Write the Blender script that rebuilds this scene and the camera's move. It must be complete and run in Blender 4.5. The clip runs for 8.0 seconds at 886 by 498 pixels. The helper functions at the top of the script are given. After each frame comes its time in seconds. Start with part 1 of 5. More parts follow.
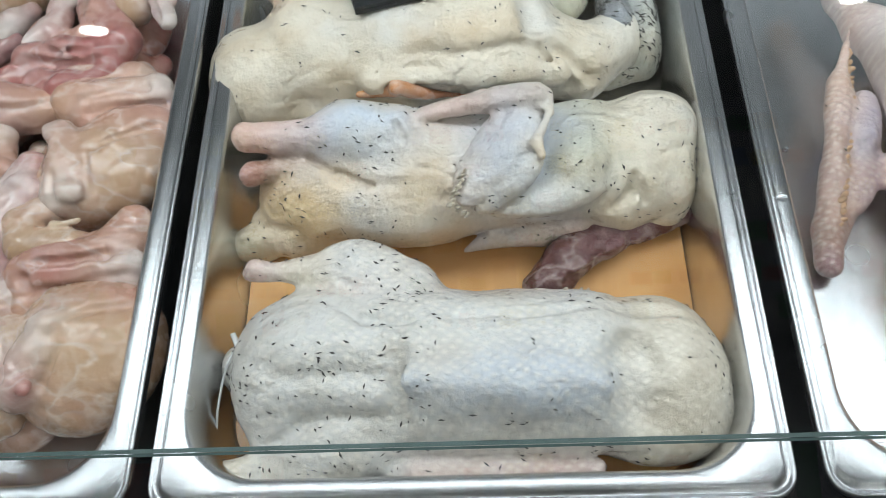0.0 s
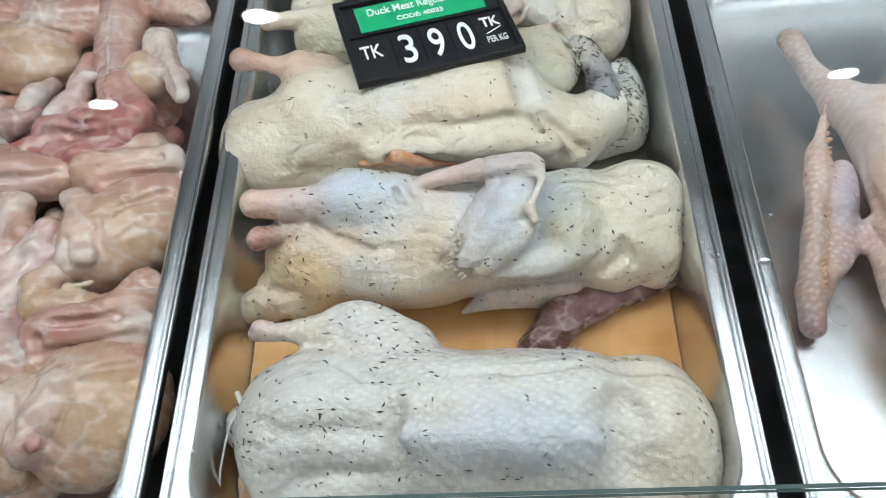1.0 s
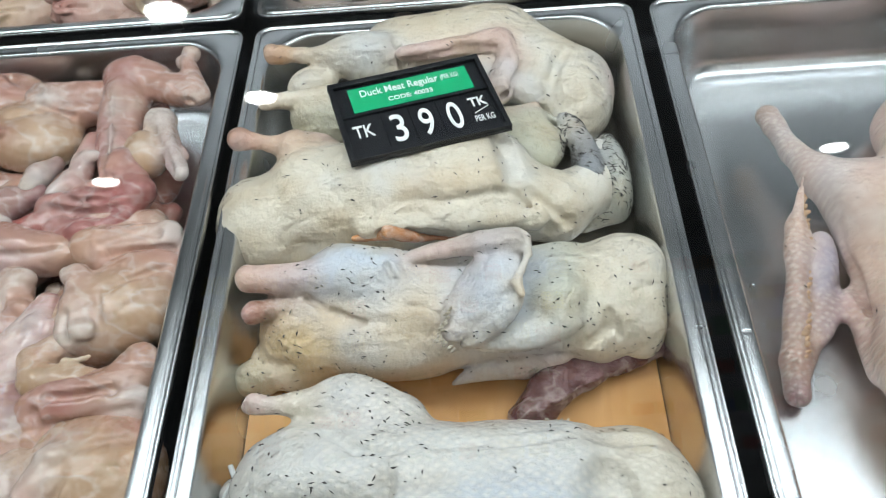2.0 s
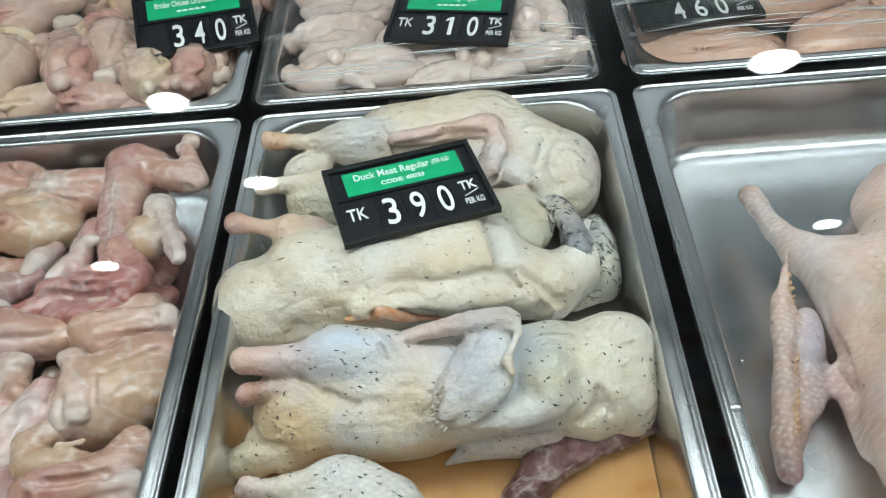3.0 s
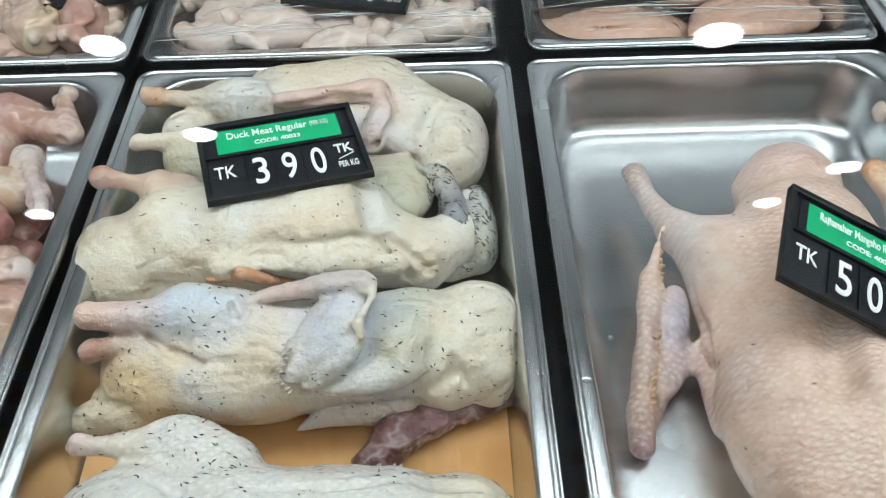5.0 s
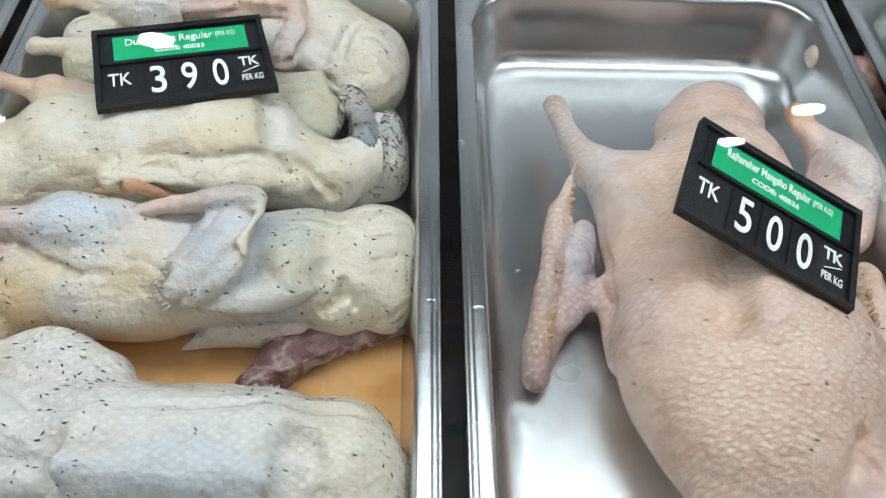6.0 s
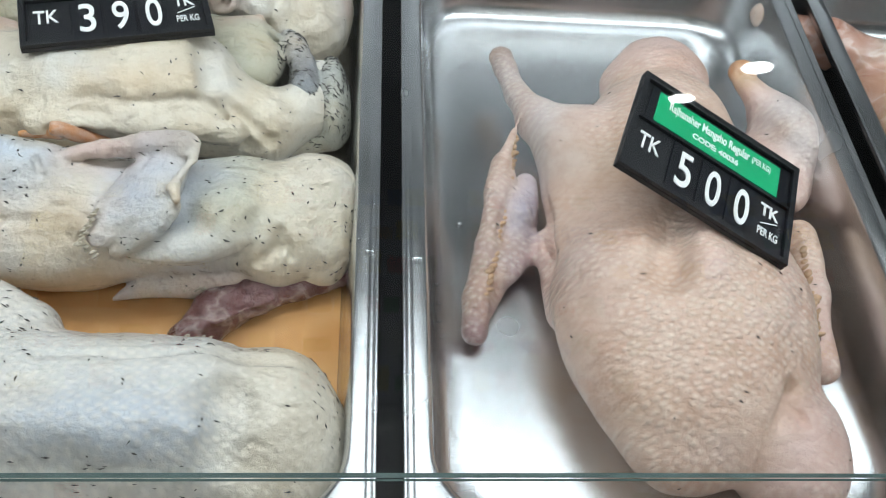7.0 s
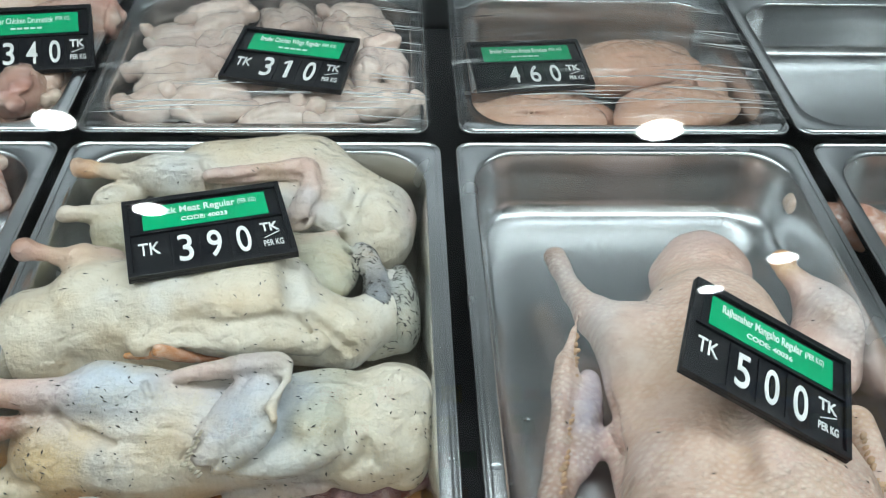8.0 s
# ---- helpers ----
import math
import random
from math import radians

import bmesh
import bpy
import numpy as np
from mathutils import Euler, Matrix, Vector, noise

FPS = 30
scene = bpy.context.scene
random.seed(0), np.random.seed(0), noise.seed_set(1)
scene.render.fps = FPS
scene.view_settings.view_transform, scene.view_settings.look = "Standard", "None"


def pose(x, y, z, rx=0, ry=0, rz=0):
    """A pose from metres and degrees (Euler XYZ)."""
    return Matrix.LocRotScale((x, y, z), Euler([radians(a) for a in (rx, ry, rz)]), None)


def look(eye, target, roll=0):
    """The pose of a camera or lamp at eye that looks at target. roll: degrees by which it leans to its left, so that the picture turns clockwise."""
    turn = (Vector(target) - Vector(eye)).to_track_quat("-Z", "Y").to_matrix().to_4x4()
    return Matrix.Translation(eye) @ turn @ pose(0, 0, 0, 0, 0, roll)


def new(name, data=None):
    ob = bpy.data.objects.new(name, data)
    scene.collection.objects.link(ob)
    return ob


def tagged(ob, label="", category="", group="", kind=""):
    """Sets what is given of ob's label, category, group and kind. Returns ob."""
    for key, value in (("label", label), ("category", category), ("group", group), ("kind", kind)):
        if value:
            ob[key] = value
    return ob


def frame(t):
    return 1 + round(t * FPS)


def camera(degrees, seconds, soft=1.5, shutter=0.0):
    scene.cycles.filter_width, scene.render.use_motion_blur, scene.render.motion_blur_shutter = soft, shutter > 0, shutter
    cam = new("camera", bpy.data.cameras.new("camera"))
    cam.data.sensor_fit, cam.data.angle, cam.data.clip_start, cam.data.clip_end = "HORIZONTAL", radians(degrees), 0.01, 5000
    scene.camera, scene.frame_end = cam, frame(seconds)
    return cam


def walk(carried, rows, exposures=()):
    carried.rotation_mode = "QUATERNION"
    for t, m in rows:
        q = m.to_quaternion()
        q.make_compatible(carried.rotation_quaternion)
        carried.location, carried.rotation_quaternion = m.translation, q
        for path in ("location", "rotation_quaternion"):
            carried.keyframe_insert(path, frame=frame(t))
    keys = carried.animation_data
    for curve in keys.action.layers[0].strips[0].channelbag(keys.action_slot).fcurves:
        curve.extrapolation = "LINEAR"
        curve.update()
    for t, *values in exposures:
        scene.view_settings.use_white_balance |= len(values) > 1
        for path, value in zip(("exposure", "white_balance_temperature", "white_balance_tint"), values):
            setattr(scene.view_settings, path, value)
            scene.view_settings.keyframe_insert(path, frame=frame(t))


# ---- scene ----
cam = camera(55.7, 8.0, soft=0.9)
PATH = [
    (0.0, (0.275, 0.366, 1.323), (0.152, 1.310, -0.436), -8.8),
    (0.5, (0.277, 0.362, 1.334), (0.158, 1.382, -0.382), -8.1),
    (1.0, (0.278, 0.351, 1.339), (0.160, 1.439, -0.335), -7.7),
    (1.5, (0.281, 0.348, 1.347), (0.165, 1.499, -0.284), -7.4),
    (3.0, (0.291, 0.342, 1.364), (0.196, 1.695, -0.106), -7.0),
    (3.5, (0.291, 0.335, 1.368), (0.188, 1.752, -0.039), -6.3),
    (4.0, (0.303, 0.333, 1.363), (0.213, 1.759, -0.037), -5.3),
    (4.5, (0.327, 0.336, 1.352), (0.291, 1.720, -0.092), -3.6),
    (6.0, (0.402, 0.334, 1.313), (0.468, 1.579, -0.251), 3.2),
    (6.5, (0.411, 0.331, 1.303), (0.546, 1.521, -0.299), 7.1),
    (7.0, (0.410, 0.334, 1.305), (0.592, 1.500, -0.310), 8.6),
    (7.5, (0.394, 0.338, 1.331), (0.517, 1.584, -0.229), 5.5),
    (8.0, (0.379, 0.340, 1.362), (0.487, 1.767, -0.036), 2.8),
]
walk(cam, [(t, look(eye, target, roll)) for t, eye, target, roll in PATH], [
    (0.0, 0.0, 6500, 10), (1.5, 0.0, 6500, 10), (3.0, 0.0, 6500, 5), (3.5, 0.03, 6500, 3), (4.5, 0.05, 6500, 5), (6.0, 0.0, 6500, 10), (7.6, 0.0, 6500, 10), (8.0, 0.0, 6400, 4)])

# ---- light: the strip lamp under the case's canopy, and the shop's round ceiling lamps ----
RIM, FLOOR = 0.900, 0.836        # height of the pans' rims and of their inside floors
CEILING, LAMP_Z = 3.3, 3.1
LAMPS = [(-0.49, -1.24, 0.058), (-1.36, -2.04, 0.058), (1.20, -0.62, 0.074), (-0.64, -0.57, 0.064), (1.78, -2.17, 0.058), (1.96, -1.76, 0.064)]
world = bpy.data.worlds.new("shop_air")
scene.world = world
world.use_nodes = True
world.node_tree.nodes["Background"].inputs[0].default_value = (0.9, 0.95, 1.0, 1)
world.node_tree.nodes["Background"].inputs[1].default_value = 0.035


def area_lamp(name, m, sx, sy, watts, colour):
    data = bpy.data.lights.new(name, "AREA")
    data.shape, data.size, data.size_y, data.energy, data.color = "RECTANGLE", sx, sy, watts, colour
    ob = new(name, data)
    ob.matrix_world = m
    return ob


LED = (0.915, 0.98, 1.03)
area_lamp("case_strip_light", look((0.30, 0.77, 1.62), (0.30, 0.62, 0.9)), 2.6, 0.22, 7.9, LED)


# ---- materials ----
def nodes_of(name):
    m = bpy.data.materials.new(name)
    m.use_nodes = True
    return m, m.node_tree.nodes, m.node_tree.links, m.node_tree.nodes["Principled BSDF"]


def coords(n, l, scale=1.0, stretch=(1, 1, 1)):
    tc = n.new("ShaderNodeTexCoord")
    mp = n.new("ShaderNodeMapping")
    mp.inputs["Scale"].default_value = [scale * s for s in stretch]
    l.new(tc.outputs["Object"], mp.inputs["Vector"])
    return mp.outputs["Vector"]


def noise_tex(n, l, vec, scale, detail=4, rough=0.55):
    t = n.new("ShaderNodeTexNoise")
    t.inputs["Scale"].default_value, t.inputs["Detail"].default_value, t.inputs["Roughness"].default_value = scale, detail, rough
    l.new(vec, t.inputs["Vector"])
    return t.outputs["Fac"]


def ramp(n, l, fac, stops):
    r = n.new("ShaderNodeValToRGB")
    e = r.color_ramp.elements
    while len(e) < len(stops):
        e.new(0.5)
    for el, (p, c) in zip(e, stops):
        el.position = p
        el.color = (*c, 1) if len(c) == 3 else c
    l.new(fac, r.inputs["Fac"])
    return r.outputs["Color"]


def mix(n, l, fac, a, b, mode="MIX"):
    x = n.new("ShaderNodeMix")
    x.data_type, x.blend_type = "RGBA", mode
    for sock, v in ((x.inputs[0], fac), (x.inputs[6], a), (x.inputs[7], b)):
        if isinstance(v, (int, float)):
            sock.default_value = v
        elif isinstance(v, tuple):
            sock.default_value = (*v, 1)
        else:
            l.new(v, sock)
    return x.outputs[2]


def bump(n, l, height, strength, dist, after=None):
    b = n.new("ShaderNodeBump")
    b.inputs["Strength"].default_value, b.inputs["Distance"].default_value = strength, dist
    l.new(height, b.inputs["Height"])
    if after:
        l.new(after, b.inputs["Normal"])
    return b.outputs["Normal"]


def steel(name, base, rough, brushed=(1, 1, 1)):
    m, n, l, p = nodes_of(name)
    v = coords(n, l, 1.0, brushed)
    w = coords(n, l)
    fine = noise_tex(n, l, v, 260, 3)
    smear = noise_tex(n, l, w, 14, 2, 0.45)
    c = ramp(n, l, smear, [(0.3, tuple(b * 0.92 for b in base)), (0.7, base)])
    l.new(c, p.inputs["Base Color"])
    p.inputs["Metallic"].default_value = 1.0
    r = ramp(n, l, smear, [(0.3, (rough * 0.85,) * 3), (0.75, (rough * 1.2,) * 3)])
    l.new(r, p.inputs["Roughness"])
    l.new(bump(n, l, fine, 0.12, 0.0006), p.inputs["Normal"])
    return m


def skin(name, pore, pore_mix, sheen=0.42, mottled=0.25, pore_scale=210, spots=(0.45, 0.30, 0.22), scatter=0.12, warm=(0.68, 0.57, 0.40), cool=(0.50, 0.54, 0.60), wrinkle=0.5, stray=0.6, grain=0.7, sinew=0.0, blood=0.0, flat=True, drift=0.45, wet=0.35, crease=0.4):
    """Raw poultry skin: the mesh's own tints, mottling, follicles, folds at two sizes, a wet film."""
    m, n, l, p = nodes_of(name)
    a = n.new("ShaderNodeAttribute")
    a.attribute_name = "tint"
    v = coords(n, l)
    big = noise_tex(n, l, v, 34, 5, 0.6)
    broad = noise_tex(n, l, v, 17, 3, 0.5)
    mid = noise_tex(n, l, v, 130, 4, 0.6)
    fine = noise_tex(n, l, v, 620, 3, 0.6)
    fold = n.new("ShaderNodeTexNoise")
    fold.inputs["Scale"].default_value, fold.inputs["Detail"].default_value, fold.inputs["Distortion"].default_value = 46, 5, 1.2
    l.new(v, fold.inputs["Vector"])
    c = mix(n, l, ramp(n, l, broad, [(0.50, (0, 0, 0)), (0.72, (drift,) * 3)]), a.outputs["Color"], warm)
    c = mix(n, l, ramp(n, l, broad, [(0.28, (drift * 0.9,) * 3), (0.46, (0, 0, 0))]), c, cool)
    c = mix(n, l, ramp(n, l, big, [(0.42, (0, 0, 0)), (0.72, (mottled,) * 3)]), c, spots, "MULTIPLY")
    c = mix(n, l, ramp(n, l, mid, [(0.5, (0, 0, 0)), (0.75, (min(0.3, pore_mix * 0.8),) * 3)]), c, (0.86, 0.80, 0.70))
    vo = n.new("ShaderNodeTexVoronoi")
    vo.inputs["Scale"].default_value, vo.inputs["Randomness"].default_value = pore_scale, stray
    vo.voronoi_dimensions = "2D" if flat else "3D"
    rows = n.new("ShaderNodeMapping")
    rows.inputs["Rotation"].default_value = (0, 0, radians(38))
    rows.inputs["Scale"].default_value = (0.8, 1.15, 0.6)
    l.new(v, rows.inputs["Vector"])
    l.new(rows.outputs["Vector"], vo.inputs["Vector"])
    dots = ramp(n, l, vo.outputs["Distance"], [(0.10, (1, 1, 1)), (0.46, (0, 0, 0))])
    where = ramp(n, l, noise_tex(n, l, v, 15, 2), [(0.34, (0.15,) * 3), (0.54, (1, 1, 1))])
    dots = mix(n, l, 1.0, dots, where, "MULTIPLY")
    f = mix(n, l, pore_mix, (0, 0, 0), dots)
    c = mix(n, l, f, c, (0.86, 0.80, 0.70))
    if sinew:
        vein = noise_tex(n, l, coords(n, l, 1.0, (1, 1.6, 1)), 26, 3, 0.5)
        c = mix(n, l, ramp(n, l, vein, [(0.455, (0, 0, 0)), (0.50, (sinew,) * 3), (0.53, (0, 0, 0))]), c, (0.70, 0.64, 0.60))
    if blood:
        bl = noise_tex(n, l, coords(n, l), 23, 4, 0.6)
        c = mix(n, l, ramp(n, l, bl, [(0.60, (0, 0, 0)), (0.74, (blood,) * 3)]), c, (0.40, 0.10, 0.09))
    l.new(c, p.inputs["Base Color"])
    l.new(ramp(n, l, mid, [(0.35, (sheen - 0.10,) * 3), (0.7, (sheen + 0.18,) * 3)]), p.inputs["Roughness"])
    p.inputs["Coat Weight"].default_value = wet
    p.inputs["Coat Roughness"].default_value = 0.07
    p.inputs["Subsurface Weight"].default_value = scatter
    p.inputs["Subsurface Radius"].default_value = (0.012, 0.005, 0.003)
    p.inputs["Subsurface Scale"].default_value = 0.4
    wave = n.new("ShaderNodeTexWave")
    wave.wave_type, wave.bands_direction = "BANDS", "Y"
    wave.inputs["Scale"].default_value, wave.inputs["Distortion"].default_value, wave.inputs["Detail"].default_value, wave.inputs["Detail Scale"].default_value = 24, 9, 3, 1.6
    l.new(v, wave.inputs["Vector"])
    lines = mix(n, l, 1.0, wave.outputs["Color"], ramp(n, l, noise_tex(n, l, v, 27, 2), [(0.45, (0, 0, 0)), (0.65, (1, 1, 1))]), "MULTIPLY")
    nn = bump(n, l, fold.outputs["Fac"], wrinkle, 0.006)
    nn = bump(n, l, lines, crease, 0.0022, nn)
    # crease shade painted in: the base colour darkens along the same lines
    c = mix(n, l, mix(n, l, 0.16 * min(1.0, crease * 2), (0, 0, 0), lines), c, (0.60, 0.50, 0.44), "MULTIPLY")
    l.new(c, p.inputs["Base Color"])
    nn = bump(n, l, dots, pore, 0.0016, nn)
    nn = bump(n, l, mid, grain, 0.0030, nn)
    nn = bump(n, l, fine, grain, 0.0010, nn)
    l.new(nn, p.inputs["Normal"])
    l.new(nn, p.inputs["Coat Normal"])
    return m


def plain(name, colour, rough, scale=60, vary=0.15, metal=0.0, dist=0.0004):
    m, n, l, p = nodes_of(name)
    v = coords(n, l)
    f = noise_tex(n, l, v, scale, 5, 0.6)
    l.new(ramp(n, l, f, [(0.3, tuple(c * (1 - vary) for c in colour)), (0.7, tuple(min(1, c * (1 + vary)) for c in colour))]), p.inputs["Base Color"])
    l.new(ramp(n, l, f, [(0.3, (rough * 0.8,) * 3), (0.7, (min(1, rough * 1.2),) * 3)]), p.inputs["Roughness"])
    p.inputs["Metallic"].default_value = metal
    l.new(bump(n, l, noise_tex(n, l, v, scale * 6, 3), 0.2, dist), p.inputs["Normal"])
    return m


def glass(name, tint, rough=0.0, ior=1.45):
    m, n, l, p = nodes_of(name)
    p.inputs["Base Color"].default_value = (*tint, 1)
    p.inputs["Transmission Weight"].default_value = 1.0
    p.inputs["Roughness"].default_value = rough
    p.inputs["IOR"].default_value = ior
    return m


def glow(name, colour, strength):
    m, n, l, p = nodes_of(name)
    p.inputs["Base Color"].default_value = (0.8, 0.8, 0.8, 1)
    p.inputs["Emission Color"].default_value = (*colour, 1)
    p.inputs["Emission Strength"].default_value = strength
    return m


def cling(name, extra_glare=0.0):
    """Thin stretch film: clear, with a gloss on its folds and its white reflections painted as pale streaks."""
    m, n, l, p = nodes_of(name)
    out = n["Material Output"]
    clear = n.new("ShaderNodeBsdfTransparent")
    clear.inputs[0].default_value = (0.96, 0.97, 0.97, 1)
    shine = n.new("ShaderNodeBsdfGlossy")
    shine.inputs["Roughness"].default_value = 0.12
    fr = n.new("ShaderNodeFresnel")
    fr.inputs["IOR"].default_value = 1.5
    v = coords(n, l, 1.0, (1.0, 14.0, 1.0))
    l.new(bump(n, l, noise_tex(n, l, v, 9, 4), 0.5, 0.004), shine.inputs["Normal"])
    # pale diffuse streaks: reflections on the film, put into its colour
    painted_glare = n.new("ShaderNodeBsdfDiffuse")
    painted_glare.inputs[0].default_value = (0.85, 0.87, 0.88, 1)
    mh = n.new("ShaderNodeMixShader")
    streak = noise_tex(n, l, coords(n, l, 1.0, (5.0, 60.0, 5.0)), 1.6, 5, 0.7)
    l.new(ramp(n, l, streak, [(0.58, (0.01 + extra_glare,) * 3), (0.80, (0.5 + extra_glare * 0.5,) * 3)]), mh.inputs[0])
    l.new(clear.outputs[0], mh.inputs[1])
    l.new(painted_glare.outputs[0], mh.inputs[2])
    ms = n.new("ShaderNodeMixShader")
    l.new(fr.outputs[0], ms.inputs[0])
    l.new(mh.outputs[0], ms.inputs[1])
    l.new(shine.outputs[0], ms.inputs[2])
    l.new(ms.outputs[0], out.inputs["Surface"])
    return m


STEEL = steel("brushed_stainless_steel", (0.72, 0.73, 0.74), 0.24, (1, 12, 1))
STEEL_DULL = steel("dull_stainless_steel", (0.42, 0.43, 0.45), 0.34)
DUCK_SKIN = skin("duck_skin", 0.12, 0.12, 0.34, 0.45, 300, (0.74, 0.66, 0.56), 0.0, warm=(0.70, 0.55, 0.34), cool=(0.49, 0.54, 0.61), wrinkle=0.34, stray=0.60, grain=0.60, flat=True, drift=0.42, wet=0.6, crease=0.62)
PORED_SKIN = skin("pored_duck_skin", 0.20, 0.40, 0.34, 0.42, 205, (0.74, 0.66, 0.56), 0.0, warm=(0.66, 0.56, 0.42), cool=(0.52, 0.55, 0.59), wrinkle=0.30, stray=0.35, grain=0.50, flat=True, drift=0.28, wet=0.6, crease=0.35)
GOOSE_SKIN = skin("goose_skin", 0.32, 0.28, 0.40, 0.55, 210, (0.68, 0.50, 0.44), 0.0, (0.64, 0.45, 0.30), (0.60, 0.46, 0.45), 0.30, 0.5, 0.45, crease=0.25)
CHICKEN_SKIN = skin("chicken_flesh", 0.05, 0.03, 0.24, 0.28, 240, (0.78, 0.58, 0.50), 0.03, (0.60, 0.42, 0.26), (0.50, 0.33, 0.32), 0.28, 0.6, 0.10, 0.34, 0.16, False, 0.30, 0.8, 0.30)
DRUM_SKIN = skin("drumstick_skin", 0.06, 0.03, 0.24, 0.14, 300, (0.82, 0.62, 0.54), 0.03, (0.64, 0.45, 0.33), (0.55, 0.40, 0.39), 0.22, 0.7, 0.07, 0.10, 0.05, False, 0.35, 0.8, 0.12)
NECK_FLESH = skin("dark_neck_flesh", 0.1, 0.03, 0.26, 0.6, 240, (0.5, 0.3, 0.3), 0.03, (0.14, 0.05, 0.04), (0.14, 0.07, 0.075), 0.6, sinew=0.26)
QUILL = plain("dark_quill", (0.060, 0.056, 0.052), 0.6, 300)
DECK = plain("black_deck_plastic", (0.012, 0.013, 0.015), 0.45, 40, 0.4)
CARD = plain("green_printed_card", (0.003, 0.37, 0.150), 0.38, 120, 0.08)
TAG_BLACK = plain("black_tag_plastic", (0.0055, 0.0065, 0.009), 0.42, 200, 0.2)
TAG_FLAP = plain("black_flap_plastic", (0.005, 0.006, 0.009), 0.33, 200, 0.2)
PRINT = plain("white_print", (0.84, 0.85, 0.84), 0.45, 120, 0.04)
GLASS = glass("clear_case_glass", (0.965, 0.992, 0.985))
GLASS_EDGE = plain("green_glass_edge", (0.10, 0.15, 0.14), 0.12, 50, 0.2)
CLEAR_PLASTIC = plain("milky_plastic", (0.62, 0.63, 0.62), 0.15, 80, 0.1)
WATER = glass("water_bead", (0.98, 0.99, 1.0), 0.0, 1.33)
FILM = cling("stretch_film")
FILM_FOLD = cling("stretch_film_fold", 0.45)
PAINT = plain("white_wall_paint", (0.62, 0.62, 0.60), 0.8, 6, 0.06)
CEIL = plain("white_ceiling_paint", (0.74, 0.75, 0.75), 0.8, 6, 0.06)
TILE = plain("grey_floor_tile", (0.34, 0.33, 0.31), 0.35, 5, 0.12)
LAMP_GLOW = glow("lamp_lens", (0.96, 1.0, 0.98), 60)


def juice():
    """Thin blood-stained water lying in a pan."""
    m, n, l, p = nodes_of("blood_stained_water")
    v = coords(n, l)
    f = noise_tex(n, l, v, 16, 4)
    l.new(ramp(n, l, f, [(0.3, (0.56, 0.28, 0.10)), (0.7, (0.76, 0.46, 0.21))]), p.inputs["Base Color"])
    p.inputs["Roughness"].default_value = 0.06
    p.inputs["Coat Weight"].default_value = 0.6
    p.inputs["Coat Roughness"].default_value = 0.02
    p.inputs["Specular IOR Level"].default_value = 0.5
    return m


JUICE = juice()


# ---- mesh helpers ----
def mesh_ob(name, verts, faces, mat, smooth=True, parent=None, tints=None):
    me = bpy.data.meshes.new(name)
    me.from_pydata([tuple(v) for v in verts], [], [tuple(f) for f in faces])
    me.materials.append(mat)
    if smooth:
        me.polygons.foreach_set("use_smooth", [True] * len(me.polygons))
    if tints is not None:
        at = me.color_attributes.new("tint", "FLOAT_COLOR", "POINT")
        at.data.foreach_set("color", np.c_[tints, np.ones(len(tints))].astype(np.float32).ravel())
    me.update()
    ob = new(name, me)
    ob.parent = parent
    return ob


def part(name, bm, mat, parent=None, label="", smooth=False):
    me = bpy.data.meshes.new(name)
    bm.to_mesh(me)
    bm.free()
    me.materials.append(mat)
    if smooth:
        me.polygons.foreach_set("use_smooth", [True] * len(me.polygons))
    ob = new(name, me)
    ob.parent = parent
    return tagged(ob, label)


def box(bm, x0, x1, y0, y1, z0, z1, bevel=0.0):
    r = bmesh.ops.create_cube(bm, size=1, matrix=Matrix.Translation(((x0 + x1) / 2, (y0 + y1) / 2, (z0 + z1) / 2)) @ Matrix.Diagonal((x1 - x0, y1 - y0, z1 - z0, 1)))
    if bevel:
        es = list({e for v in r["verts"] for e in v.link_edges})
        bmesh.ops.bevel(bm, geom=es, offset=bevel, segments=2, affect="EDGES", profile=0.6)
    return bm


def boxed(*a, **k):
    return box(bmesh.new(), *a, **k)


def round_loop(x0, x1, y0, y1, r, z, seg=9):
    pts = []
    for cx, cy, a0 in ((x1 - r, y1 - r, 0), (x0 + r, y1 - r, 90), (x0 + r, y0 + r, 180), (x1 - r, y0 + r, 270)):
        for i in range(seg + 1):
            a = radians(a0 + 90 * i / seg)
            pts.append((cx + r * math.cos(a), cy + r * math.sin(a), z))
    return pts


def lofted(loops, cap_last=True, cap_first=False):
    n = len(loops[0])
    verts = [p for lp in loops for p in lp]
    faces = []
    for k in range(len(loops) - 1):
        for i in range(n):
            j = (i + 1) % n
            faces.append((k * n + i, k * n + j, (k + 1) * n + j, (k + 1) * n + i))
    if cap_last:
        faces.append([(len(loops) - 1) * n + i for i in range(n)])
    if cap_first:
        faces.append([i for i in reversed(range(n))])
    return verts, faces


def tube(bm, pts, r, seg=8):
    """A bent round bar through the points."""
    rings = []
    for i, p in enumerate(pts):
        d = (Vector(pts[min(i + 1, len(pts) - 1)]) - Vector(pts[max(i - 1, 0)])).normalized()
        q = d.to_track_quat("Z", "Y")
        rr = r[i] if isinstance(r, (list, tuple)) else r
        rings.append([bm.verts.new(Vector(p) + q @ Vector((rr * math.cos(2 * math.pi * k / seg), rr * math.sin(2 * math.pi * k / seg), 0))) for k in range(seg)])
    for a, b in zip(rings, rings[1:]):
        for k in range(seg):
            bm.faces.new((a[k], a[(k + 1) % seg], b[(k + 1) % seg], b[k]))
    bm.faces.new(rings[0][::-1])
    bm.faces.new(rings[-1])
    return bm


